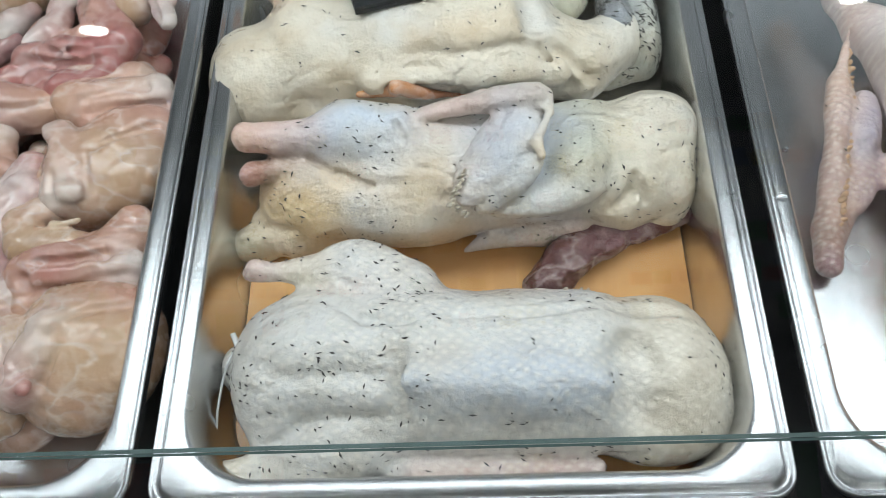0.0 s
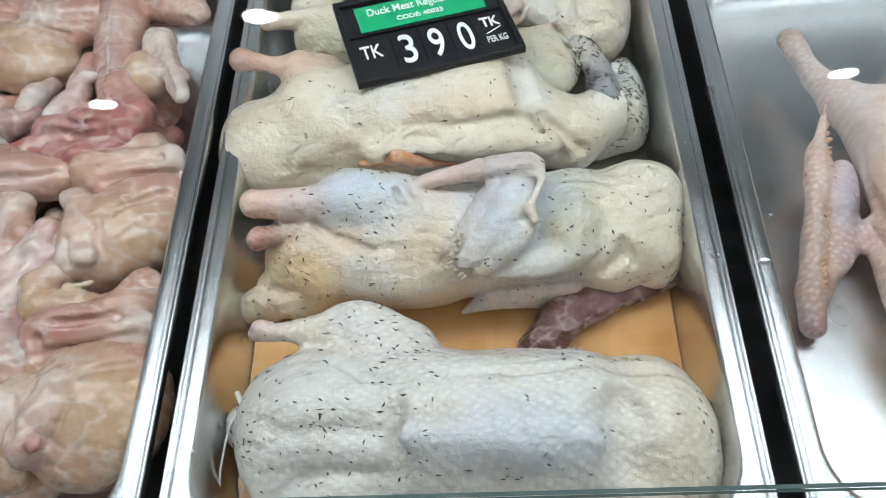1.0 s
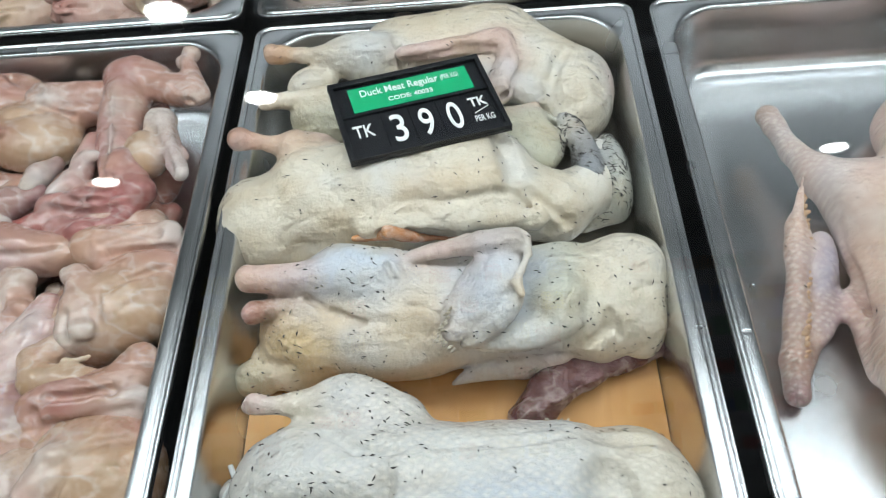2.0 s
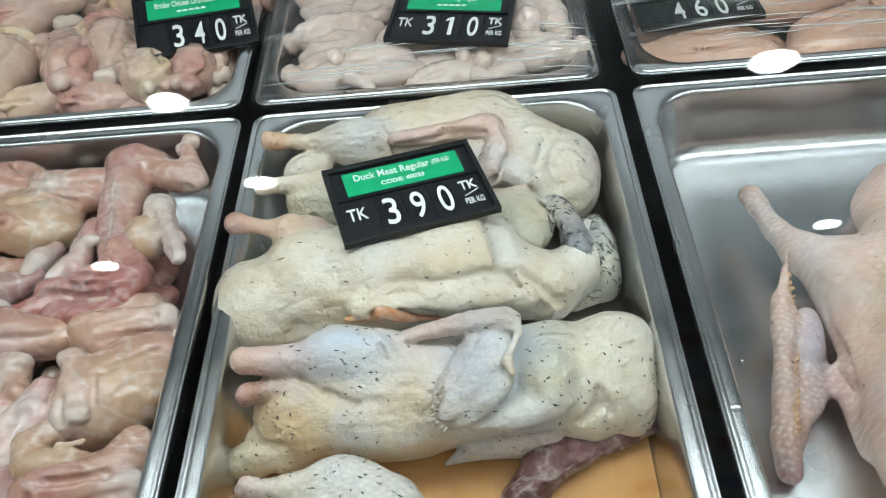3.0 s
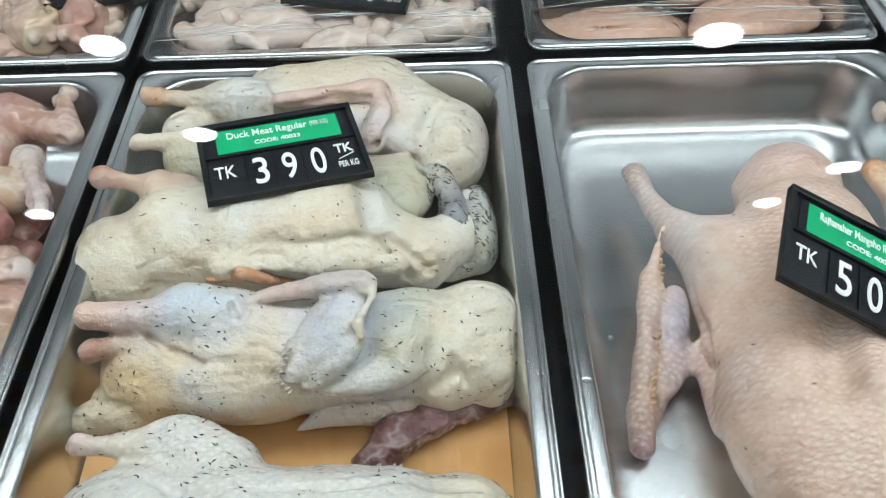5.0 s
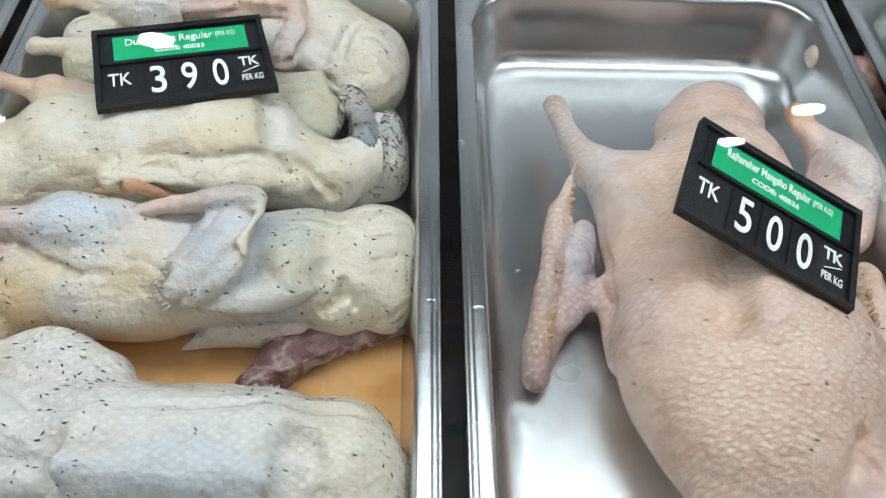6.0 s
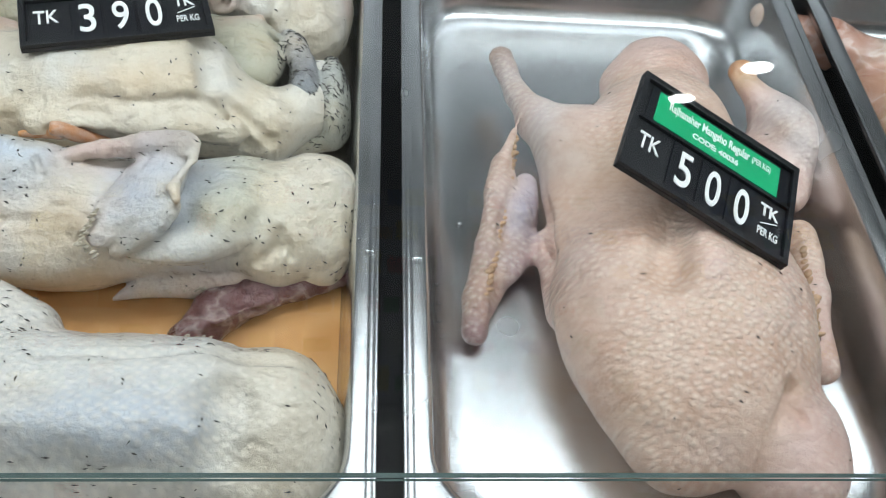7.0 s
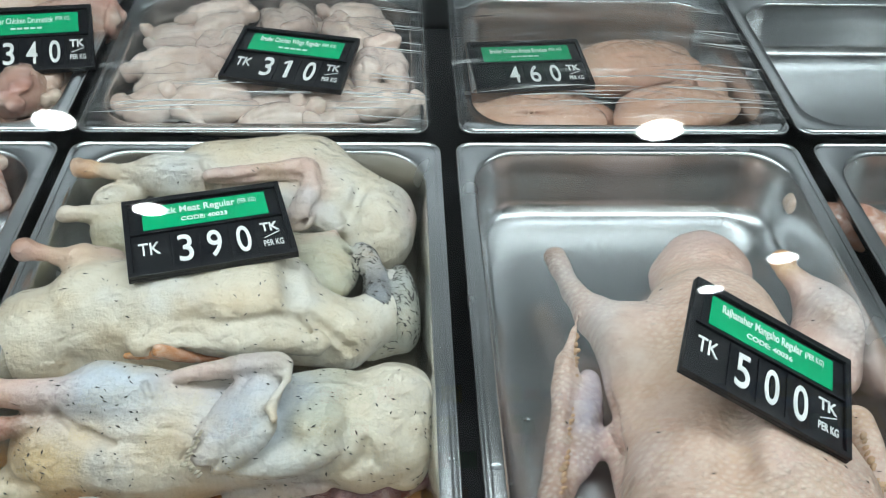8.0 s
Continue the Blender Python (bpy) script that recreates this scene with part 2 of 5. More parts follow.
# ---- soft bodies: rounded forms blended into one skin ----
def cap(a, b, ra, rb, tint, k=0.008):
    return ("cap", np.array(a, float), np.array(b, float), ra, rb, np.array(tint, float), k)


def ell(c, r, tint, rz=0.0, ry=0.0, k=0.009):
    rot = np.array((Matrix.Rotation(radians(rz), 3, "Z") @ Matrix.Rotation(radians(ry), 3, "Y")).transposed())
    return ("ell", np.array(c, float), np.array(r, float), rot, None, np.array(tint, float), k)


def cut(a, b, r, k=0.004):
    """A crease pressed into the skin along a line."""
    return ("cut", np.array(a, float), np.array(b, float), r, r, None, k)


def distance(f, P):
    if f[0] in ("cap", "cut"):
        _, a, b, ra, rb, _, _ = f
        d = b - a
        t = np.clip((P - a) @ d / max(d @ d, 1e-12), 0, 1)
        return np.linalg.norm(P - a - t[..., None] * d, axis=-1) - (ra + (rb - ra) * t)
    _, c, r, rot, _, _, _ = f
    q = (P - c) @ rot.T
    k0 = np.linalg.norm(q / r, axis=-1)
    k1 = np.linalg.norm(q / r ** 2, axis=-1)
    return k0 * (k0 - 1) / np.maximum(k1, 1e-9)


def wobble(P, seed, size, amount):
    g = np.random.RandomState(seed)
    out = np.zeros(P.shape[:-1])
    for octave in range(3):
        for _ in range(5):
            w = g.normal(size=3)
            w *= 2 * math.pi / (size / 2 ** octave) / np.linalg.norm(w)
            out += np.sin(P @ w + g.uniform(0, 6.28)) * amount / 2 ** (octave * 1.1) / 2.2
    return out


def soft_body(name, forms, mat, seed=1, h=0.003, lump=0.0016, lump_size=0.05, floor=FLOOR, parent=None, crisp=1.0, folds=(0.07, 0.0011, (0.6, 1.5, 1.0))):
    """One closed skin round all the forms, resting flat where it meets the floor."""
    creases = [f for f in forms if f[0] == "cut"]
    forms = [f for f in forms if f[0] != "cut"]
    lo = np.min([np.minimum(f[1], f[2]) - max(f[3], f[4]) if f[0] == "cap" else f[1] - f[2].max() for f in forms], axis=0) - 3 * h
    hi = np.max([np.maximum(f[1], f[2]) + max(f[3], f[4]) if f[0] == "cap" else f[1] + f[2].max() for f in forms], axis=0) + 3 * h
    lo[2] = max(lo[2], floor - 3 * h)
    n = np.ceil((hi - lo) / h).astype(int) + 1
    G = np.stack(np.meshgrid(*[lo[i] + h * np.arange(n[i]) for i in range(3)], indexing="ij"), -1)
    D = None
    for f in forms:
        d = distance(f, G)
        if D is None:
            D = d
        else:
            k = f[6] * crisp
            e = np.maximum(k - np.abs(D - d), 0) / k
            D = np.minimum(D, d) - e * e * k / 4
    for f in creases:
        near = np.all((G > np.minimum(f[1], f[2]) - 0.03) & (G < np.maximum(f[1], f[2]) + 0.03), axis=-1)
        Q = G[near]
        Q = Q + 0.0011 * np.sin(Q[:, [1, 0, 0]] * 95 + np.array([0.0, 1.7, 3.1]) + seed)
        d, was, k = -distance((f[0], f[1], f[2], f[3] * 1.35, f[4] * 1.35, None, 0), Q), D[near], f[6] * 0.8
        e = np.maximum(k - np.abs(was - d), 0) / k
        D[near] = np.maximum(was, d) + e * e * k / 4
    shell = np.abs(D) < 0.009
    S = G[shell]
    extra = wobble(S, seed, lump_size, lump)
    # fine skin folds: shallow grooves that wander over the surface
    for k in (0, 1):
        line = np.abs(wobble(S * np.array(folds[2]), seed + 900 + k, folds[0], 1.0))
        patch = np.clip(wobble(S, seed + 950 + k, 0.09, 1.0) * 1.5, 0, 1)
        extra = extra + folds[1] * patch * np.clip(1 - line / 0.16, 0, 1)
    D[shell] += extra
    D = np.maximum(D, floor - G[..., 2])
    inside = D < 0
    corners = [(i, j, k) for i in (0, 1) for j in (0, 1) for k in (0, 1)]
    s = tuple(m - 1 for m in n)

    def at(A, c):
        return A[c[0]:c[0] + s[0], c[1]:c[1] + s[1], c[2]:c[2] + s[2]]

    total = sum(at(inside, c).astype(int) for c in corners)
    mixed = (total > 0) & (total < 8)
    index = -np.ones(s, int)
    index[mixed] = np.arange(mixed.sum())
    acc, cnt = np.zeros((mixed.sum(), 3)), np.zeros(mixed.sum())
    for a in corners:
        for ax in range(3):
            if a[ax]:
                continue
            b = tuple(1 if q == ax else a[q] for q in range(3))
            da, db = at(D, a)[mixed], at(D, b)[mixed]
            cross = (da < 0) != (db < 0)
            t = np.where(cross, da / np.where(cross, da - db, 1), 0)
            p = np.tile(np.array(a, float), (len(t), 1))
            p[:, ax] += t
            acc[cross] += p[cross]
            cnt[cross] += 1
    verts = lo + h * (np.argwhere(mixed) + acc / np.maximum(cnt, 1)[:, None])
    faces = []
    for ax in range(3):
        u, v = (ax + 1) % 3, (ax + 2) % 3
        sl0, sl1 = [slice(None)] * 3, [slice(None)] * 3
        sl0[ax], sl1[ax] = slice(0, -1), slice(1, None)
        A, B = inside[tuple(sl0)], inside[tuple(sl1)]
        cells = np.argwhere(A != B)
        ok = (cells[:, u] > 0) & (cells[:, v] > 0) & (cells[:, u] < s[u]) & (cells[:, v] < s[v])
        cells = cells[ok]
        flip = A[tuple(cells.T)]
        eu, ev = np.eye(3, dtype=int)[u], np.eye(3, dtype=int)[v]
        q = np.stack([index[tuple((cells - o).T)] for o in (eu + ev, ev, 0 * eu, eu)], 1)
        q[~flip] = q[~flip][:, ::-1]
        faces.append(q)
    faces = np.concatenate(faces)
    faces = faces[(faces >= 0).all(1)]
    # tints: each form colours the skin that it carries, softly
    W = np.stack([np.exp(-np.maximum(distance(f, verts), -0.004) / 0.0045) for f in forms], 1)
    W /= W.sum(1, keepdims=True)
    tints = W @ np.stack([f[5] for f in forms])
    return mesh_ob(name, verts, faces, mat, True, parent, np.clip(tints, 0.01, 1))


def quills(host, count, seed, length=0.0048, keep=lambda p: True, name="pinfeather_stubs"):
    """Short dark feather stubs left lying on the plucked skin."""
    g = random.Random(seed)
    me = host.data
    bm = bmesh.new()
    made, tries = 0, 0
    while made < count and tries < count * 60:
        tries += 1
        v = me.vertices[g.randrange(len(me.vertices))]
        nrm = v.normal
        if nrm.z < 0.1 or not keep(v.co) or (noise.noise(v.co * 45 + Vector((seed, 0, 0))) < 0.02 and g.random() > 0.22):
            continue
        t = nrm.cross(Vector((g.uniform(-1, 1), g.uniform(-0.5, 0.5), 0.3)))
        if g.random() < 0.7:
            t = Vector((0.9, -0.35, 0)) - nrm * nrm.dot(Vector((0.9, -0.35, 0))) + t * 0.35
        t.normalize()
        w = nrm.cross(t)
        L, b = length * g.uniform(0.3, 1.1), g.uniform(0.0003, 0.0007)
        c = v.co + nrm * 0.0003
        ends = bm.verts.new(c - t * L / 2), bm.verts.new(c + t * L / 2 + w * g.uniform(-0.001, 0.001))
        s1, s2, up = bm.verts.new(c + w * b), bm.verts.new(c - w * b), bm.verts.new(c + nrm * b * 1.2)
        for f in ((ends[0], s1, up), (s1, ends[1], up), (ends[1], s2, up), (s2, ends[0], up)):
            bm.faces.new(f)
        made += 1
    ob = part(name, bm, QUILL, host, "short dark feather stubs")
    return tagged(ob, kind="stuff")


def words(text, height, mat, name, parent, x, y, z, width=None, bold=0.0, shear=0.0, lift=0.0003):
    """Raised flat lettering in the built-in font, centred at x, y on its thing."""
    cu = bpy.data.curves.new(name, "FONT")
    cu.body, cu.align_x, cu.align_y, cu.size, cu.extrude, cu.offset, cu.shear = text, "CENTER", "CENTER", height / 0.7, lift, bold, shear
    tmp = bpy.data.objects.new("tmp", cu)
    me = bpy.data.meshes.new_from_object(tmp)
    bpy.data.objects.remove(tmp)
    me.name = name
    me.materials.clear()
    me.materials.append(mat)
    xs = [v.co.x for v in me.vertices]
    ys = [v.co.y for v in me.vertices]
    w, cx, cy = max(xs) - min(xs), (max(xs) + min(xs)) / 2, (max(ys) + min(ys)) / 2
    k = width / w if width else 1.0
    for v in me.vertices:
        v.co = ((v.co.x - cx) * k + x, v.co.y - cy + y, v.co.z + z)
    ob = new(name, me)
    ob.parent = parent
    return ob


# ---- the shop round the case ----
def slab(name, x0, x1, y0, y1, z0, z1, mat):
    return tagged(part(name, boxed(x0, x1, y0, y1, z0, z1), mat), kind="structure")


slab("floor", -6, 6, -8, 3.2, -0.1, 0.0, TILE)
slab("ceiling", -6, 6, -8, 3.2, CEILING, CEILING + 0.1, CEIL)
slab("wall_north", -6, 6, 3.2, 3.35, 0, CEILING, PAINT)
slab("wall_south", -6, 6, -8.15, -8, 0, CEILING, PAINT)
slab("wall_west", -6.15, -6, -8, 3.2, 0, CEILING, PAINT)
slab("wall_east", 6, 6.15, -8, 3.2, 0, CEILING, PAINT)


def ceiling_lamp(x, y, r):
    root = new("ceiling_lamp")
    root.location = (x, y, LAMP_Z)
    bm = bmesh.new()
    bmesh.ops.create_cone(bm, cap_ends=True, segments=28, radius1=r * 1.12, radius2=r * 1.12, depth=0.03, matrix=Matrix.Translation((0, 0, -0.015)))
    part("housing", bm, PAINT, root)
    part("rod", tube(bmesh.new(), [(0, 0, 0), (0, 0, CEILING - LAMP_Z + 0.002)], 0.006, 8), STEEL_DULL, root)
    bm = bmesh.new()
    bmesh.ops.create_cone(bm, cap_ends=True, segments=28, radius1=r * 0.96, radius2=r, depth=0.012, matrix=Matrix.Translation((0, 0, -0.037)))
    part("lens", bm, LAMP_GLOW, root, "glowing white lens")
    return tagged(root, "round white lamp hung on a rod, switched on", "ceiling lamp", "shop ceiling lamps")


# ---- the display case ----
X0, X1 = -0.60, 1.45
case = new("display_case")
tagged(case, "chilled meat display case with black deck and glass front", "display case")
part("deck", boxed(X0, X1, 0.42, 1.27, 0.780, 0.8335, bevel=0.004), DECK, case, "black plastic deck")
part("base_cabinet", boxed(X0, X1, 0.40, 1.45, 0.0, 0.776, bevel=0.006), STEEL_DULL, case)
part("front_rail", boxed(X0, X1, 0.395, 0.418, 0.779, 0.885, bevel=0.004), STEEL_DULL, case)
part("rear_panel", boxed(X0, X1, 1.275, 1.30, 0.779, 1.70, bevel=0.003), STEEL_DULL, case, "dark grey steel rear panel")
part("side_panel", boxed(X0 - 0.03, X0, 0.40, 1.45, 0.0, 1.70, bevel=0.003), STEEL_DULL, case)
part("side_panel", boxed(X1, X1 + 0.03, 0.40, 1.45, 0.0, 1.70, bevel=0.003), STEEL_DULL, case)
part("canopy", boxed(X0, X1, 0.62, 1.30, 1.705, 1.75, bevel=0.004), STEEL_DULL, case)
part("lamp_housing", boxed(-0.99 + 0.3, 1.30, 0.65, 0.89, 1.66, 1.70, bevel=0.003), PAINT, case)


def pane(name, a, b, thick):
    """A sheet of glass along the case from the edge line a = (y, z) to b, with ground green edges."""
    d = Vector((0, b[0] - a[0], b[1] - a[1]))
    up = d.normalized()
    nrm = Vector((0, up.z, -up.y)) * thick / 2
    bm = bmesh.new()
    c = [Vector((x, q[0], q[1])) + s * nrm for x in (X0, X1) for q in (a, b) for s in (-1, 1)]
    v = [bm.verts.new(p) for p in c]
    for f in ((0, 2, 6, 4), (1, 5, 7, 3), (0, 4, 5, 1), (2, 3, 7, 6), (0, 1, 3, 2), (4, 6, 7, 5)):
        bm.faces.new([v[i] for i in f])
    bmesh.ops.recalc_face_normals(bm, faces=bm.faces)
    bm.faces.ensure_lookup_table()
    for i in (2, 3, 4, 5):
        bm.faces[i].material_index = 1
    ob = part(name, bm, GLASS, case, "clear glass sheet with a green ground edge")
    ob.data.materials.append(GLASS_EDGE)
    ob.visible_shadow = False
    return ob


def curved_pane(name, y, z, lean, radius, y_end, thick):
    """A sheet of glass bent round the case's length, rising from its lower edge at y, z."""
    cy, cz = y + radius * math.sin(radians(lean)), z - radius * math.cos(radians(lean))
    first, last = math.atan2(z - cz, y - cy), math.acos((y_end - cy) / radius)
    bm = bmesh.new()
    rings = []
    for i in range(65):
        a = first + (last - first) * i / 64
        rings.append([bm.verts.new((x, cy + r * math.cos(a), cz + r * math.sin(a))) for x, r in ((X0, radius), (X1, radius), (X1, radius - thick), (X0, radius - thick))])
    for p, q in zip(rings, rings[1:]):
        for k in range(4):
            bm.faces.new((p[k], p[(k + 1) % 4], q[(k + 1) % 4], q[k])).material_index = k % 2
    for ring in (rings[0], rings[-1][::-1]):
        bm.faces.new(ring).material_index = 1
    bmesh.ops.recalc_face_normals(bm, faces=bm.faces)
    for f in bm.faces:
        f.smooth = f.material_index == 0
    for e in bm.edges:
        e.smooth = all(f.material_index == 0 for f in e.link_faces)
    ob = part(name, bm, GLASS, case, "clear bent glass sheet with a green ground edge")
    ob.data.materials.append(GLASS_EDGE)
    ob.visible_shadow = False
    return ob


GLASS_Y, GLASS_Z = 0.463, 0.960
curved_pane("upper_glass", GLASS_Y, GLASS_Z, 64, 0.70, 1.272, 0.005)
pane("lower_glass", (0.407, 0.886), (GLASS_Y - 0.0004, GLASS_Z - 0.0016), 0.002)

PAN_PROFILE = [  # inset, height over the rim, corner radius
    (0.0022, -0.0075, 0.012), (0.0000, -0.0055, 0.014), (0.0000, -0.0010, 0.014), (0.0006, 0.0004, 0.0135), (0.0018, 0.0006, 0.0125),
    (0.0026, -0.0010, 0.012), (0.0048, -0.0014, 0.011), (0.0056, 0.0000, 0.011), (0.0070, 0.0004, 0.011), (0.0130, 0.0000, 0.040),
    (0.0146, -0.0010, 0.041), (0.0158, -0.0035, 0.041), (0.0185, -0.030, 0.042), (0.0205, -0.050, 0.044), (0.0240, -0.0585, 0.044),
    (0.0310, -0.0635, 0.040), (0.0420, -0.0645, 0.032)]


def gastro_pan(x0, x1, y0, y1, label, group="pans"):
    loops = [round_loop(x0 + i, x1 - i, y0 + i, y1 - i, r, RIM + z) for i, z, r in PAN_PROFILE]
    under = [round_loop(x0 + i, x1 - i, y0 + i, y1 - i, r, RIM + z) for i, z, r in
             [(0.0410, -0.0660, 0.032), (0.0300, -0.0652, 0.040), (0.0225, -0.059, 0.044), (0.0190, -0.050, 0.044), (0.0160, -0.0105, 0.041), (0.0040, -0.0080, 0.013)]]
    v, f = lofted(under + loops, True, True)
    ob = mesh_ob("gastronorm_pan", v, f, STEEL)
    return tagged(ob, label, "steel pan", group)


Y0, Y1, Z0, Z1 = 0.450, 0.950, 0.964, 1.232
gastro_pan(-0.242, 0.083, Y0, Y1, "stainless steel pan full of raw chicken pieces")
gastro_pan(0.093, 0.418, Y0, Y1, "stainless steel pan holding plucked ducks in bloody water")
gastro_pan(0.431, 0.746, Y0, Y1, "stainless steel pan holding one plucked goose")
gastro_pan(0.760, 1.080, Y0, Y1, "stainless steel pan with dark meat pieces")
gastro_pan(-0.248, 0.077, Z0, Z1, "short stainless steel pan full of chicken drumsticks")
gastro_pan(0.090, 0.408, Z0, Z1, "short stainless steel pan of chicken wings under film")
gastro_pan(0.436, 0.750, Z0, Z1, "short stainless steel pan of chicken breasts under film")
gastro_pan(0.757, 1.075, Z0, Z1, "short empty stainless steel pan")

loops = []
for z, r in ((0.8362, 0.0), (0.8425, 0.0)):
    loop = round_loop(0.1165, 0.3945, 0.4735, 0.700, 0.040, z, 14)
    loops.append([(x, y + (0.012 * math.sin(31 * x) + 0.006 * math.sin(90 * x) if y > 0.63 else 0.0), z) for x, y, z in loop])
v, f = lofted(loops, True, True)
tagged(mesh_ob("blood_water", v, f, JUICE, False), "shallow orange blood-stained water in the steel pan", "meat juice")

# ---- ducks ----
CREAM, PALE, YELL, PINK, BLUE = (0.67, 0.61, 0.50), (0.63, 0.62, 0.585), (0.70, 0.52, 0.30), (0.63, 0.43, 0.37), (0.51, 0.57, 0.65)
GREEN, REDD, ORNG, BONE = (0.49, 0.48, 0.37), (0.32, 0.10, 0.08), (0.62, 0.25, 0.06), (0.72, 0.62, 0.48)


def duck(forms, seed, label, count, length=0.0048, keep=lambda p: True, lump=0.0007, mat=DUCK_SKIN):
    ob = soft_body("plucked_duck", forms, mat, seed, 0.0018, lump)
    quills(ob, count, seed + 50, length, keep)
    return tagged(ob, label, "duck", "plucked ducks")


breast_duck = duck([cap((0.1703, 0.5355, 0.8730), (0.2400, 0.5285, 0.8740), 0.044, 0.046, PALE), cap((0.2400, 0.5285, 0.8740), (0.3204, 0.5259, 0.8740), 0.046, 0.046, PALE), ell((0.3570, 0.5229, 0.8700), (0.044, 0.047, 0.042), CREAM, 5),
      ell((0.1528, 0.5299, 0.8680), (0.030, 0.044, 0.036), PALE), cap((0.2295, 0.5095, 0.9178), (0.3328, 0.5072, 0.9139), 0.004, 0.003, BLUE, 0.016), ell((0.2815, 0.5113, 0.9050), (0.060, 0.016, 0.016), BLUE),
      cap((0.2223, 0.5726, 0.8840), (0.1975, 0.5833, 0.8900), 0.022, 0.019, PALE), ell((0.1973, 0.5875, 0.8900), (0.024, 0.016, 0.018), PALE, -20), ell((0.2004, 0.5735, 0.8840), (0.022, 0.017, 0.018), PINK, -20),
      cap((0.1783, 0.5848, 0.8970), (0.1488, 0.5826, 0.9000), 0.0105, 0.0058, CREAM), ell((0.1383, 0.5854, 0.9020), (0.006, 0.005, 0.006), PINK, k=0.004), ell((0.1354, 0.5834, 0.8980), (0.006, 0.005, 0.005), PINK, k=0.003), ell((0.1421, 0.5829, 0.9000), (0.008, 0.006, 0.006), PINK, k=0.004),
      ell((0.1854, 0.4903, 0.8680), (0.048, 0.022, 0.027), PALE, 6), cap((0.1726, 0.4762, 0.8660), (0.1241, 0.4746, 0.8720), 0.015, 0.008, CREAM, 0.006), ell((0.1044, 0.4740, 0.8740), (0.012, 0.009, 0.010), (0.60, 0.42, 0.30), k=0.006),
      cap((0.2511, 0.5623, 0.8900), (0.3000, 0.5637, 0.8890), 0.006, 0.007, PINK, 0.0022), cap((0.3000, 0.5637, 0.8890), (0.3359, 0.5644, 0.8860), 0.007, 0.005, PALE, 0.0022), cap((0.2673, 0.5558, 0.8920), (0.3157, 0.5577, 0.8900), 0.008, 0.008, PALE, 0.0022),
      cap((0.2293, 0.4740, 0.8720), (0.3259, 0.4743, 0.8690), 0.007, 0.005, PINK, 0.004), cap((0.2165, 0.4765, 0.8680), (0.2779, 0.4768, 0.8660), 0.009, 0.008, PALE, 0.004),
      ell((0.1212, 0.5401, 0.8620), (0.010, 0.013, 0.012), PALE, k=0.008), ell((0.3729, 0.5037, 0.8620), (0.026, 0.026, 0.026), CREAM),
      cut((0.2229, 0.5229, 0.9210), (0.2228, 0.4949, 0.9044), 0.0035, 0.014), cut((0.1831, 0.5568, 0.9125), (0.2030, 0.5450, 0.9146), 0.0018), cut((0.2030, 0.5450, 0.9146), (0.2285, 0.5424, 0.9200), 0.0018), cut((0.2496, 0.5438, 0.9179), (0.3320, 0.5487, 0.9133), 0.0016),
      cut((0.1483, 0.4871, 0.8853), (0.1711, 0.4976, 0.8940), 0.0020), cut((0.1711, 0.4976, 0.8940), (0.2185, 0.4953, 0.9035), 0.0020, 0.008), cut((0.3406, 0.5210, 0.9158), (0.3460, 0.4943, 0.9047), 0.006, 0.020), cut((0.3441, 0.5245, 0.9147), (0.3522, 0.5172, 0.9127), 0.005, 0.012),
      cut((0.1547, 0.5179, 0.9109), (0.2198, 0.5107, 0.9167), 0.0020, 0.010), cut((0.3368, 0.5490, 0.9108), (0.3701, 0.5508, 0.9025), 0.002, 0.008)],
     3, "whole plucked white duck with dark feather stubs, breast up", 300, 0.0046, keep=lambda p: p.x < 0.24 or (p.y < 0.56 and (p.x * 7919) % 1 < 0.4), mat=PORED_SKIN)
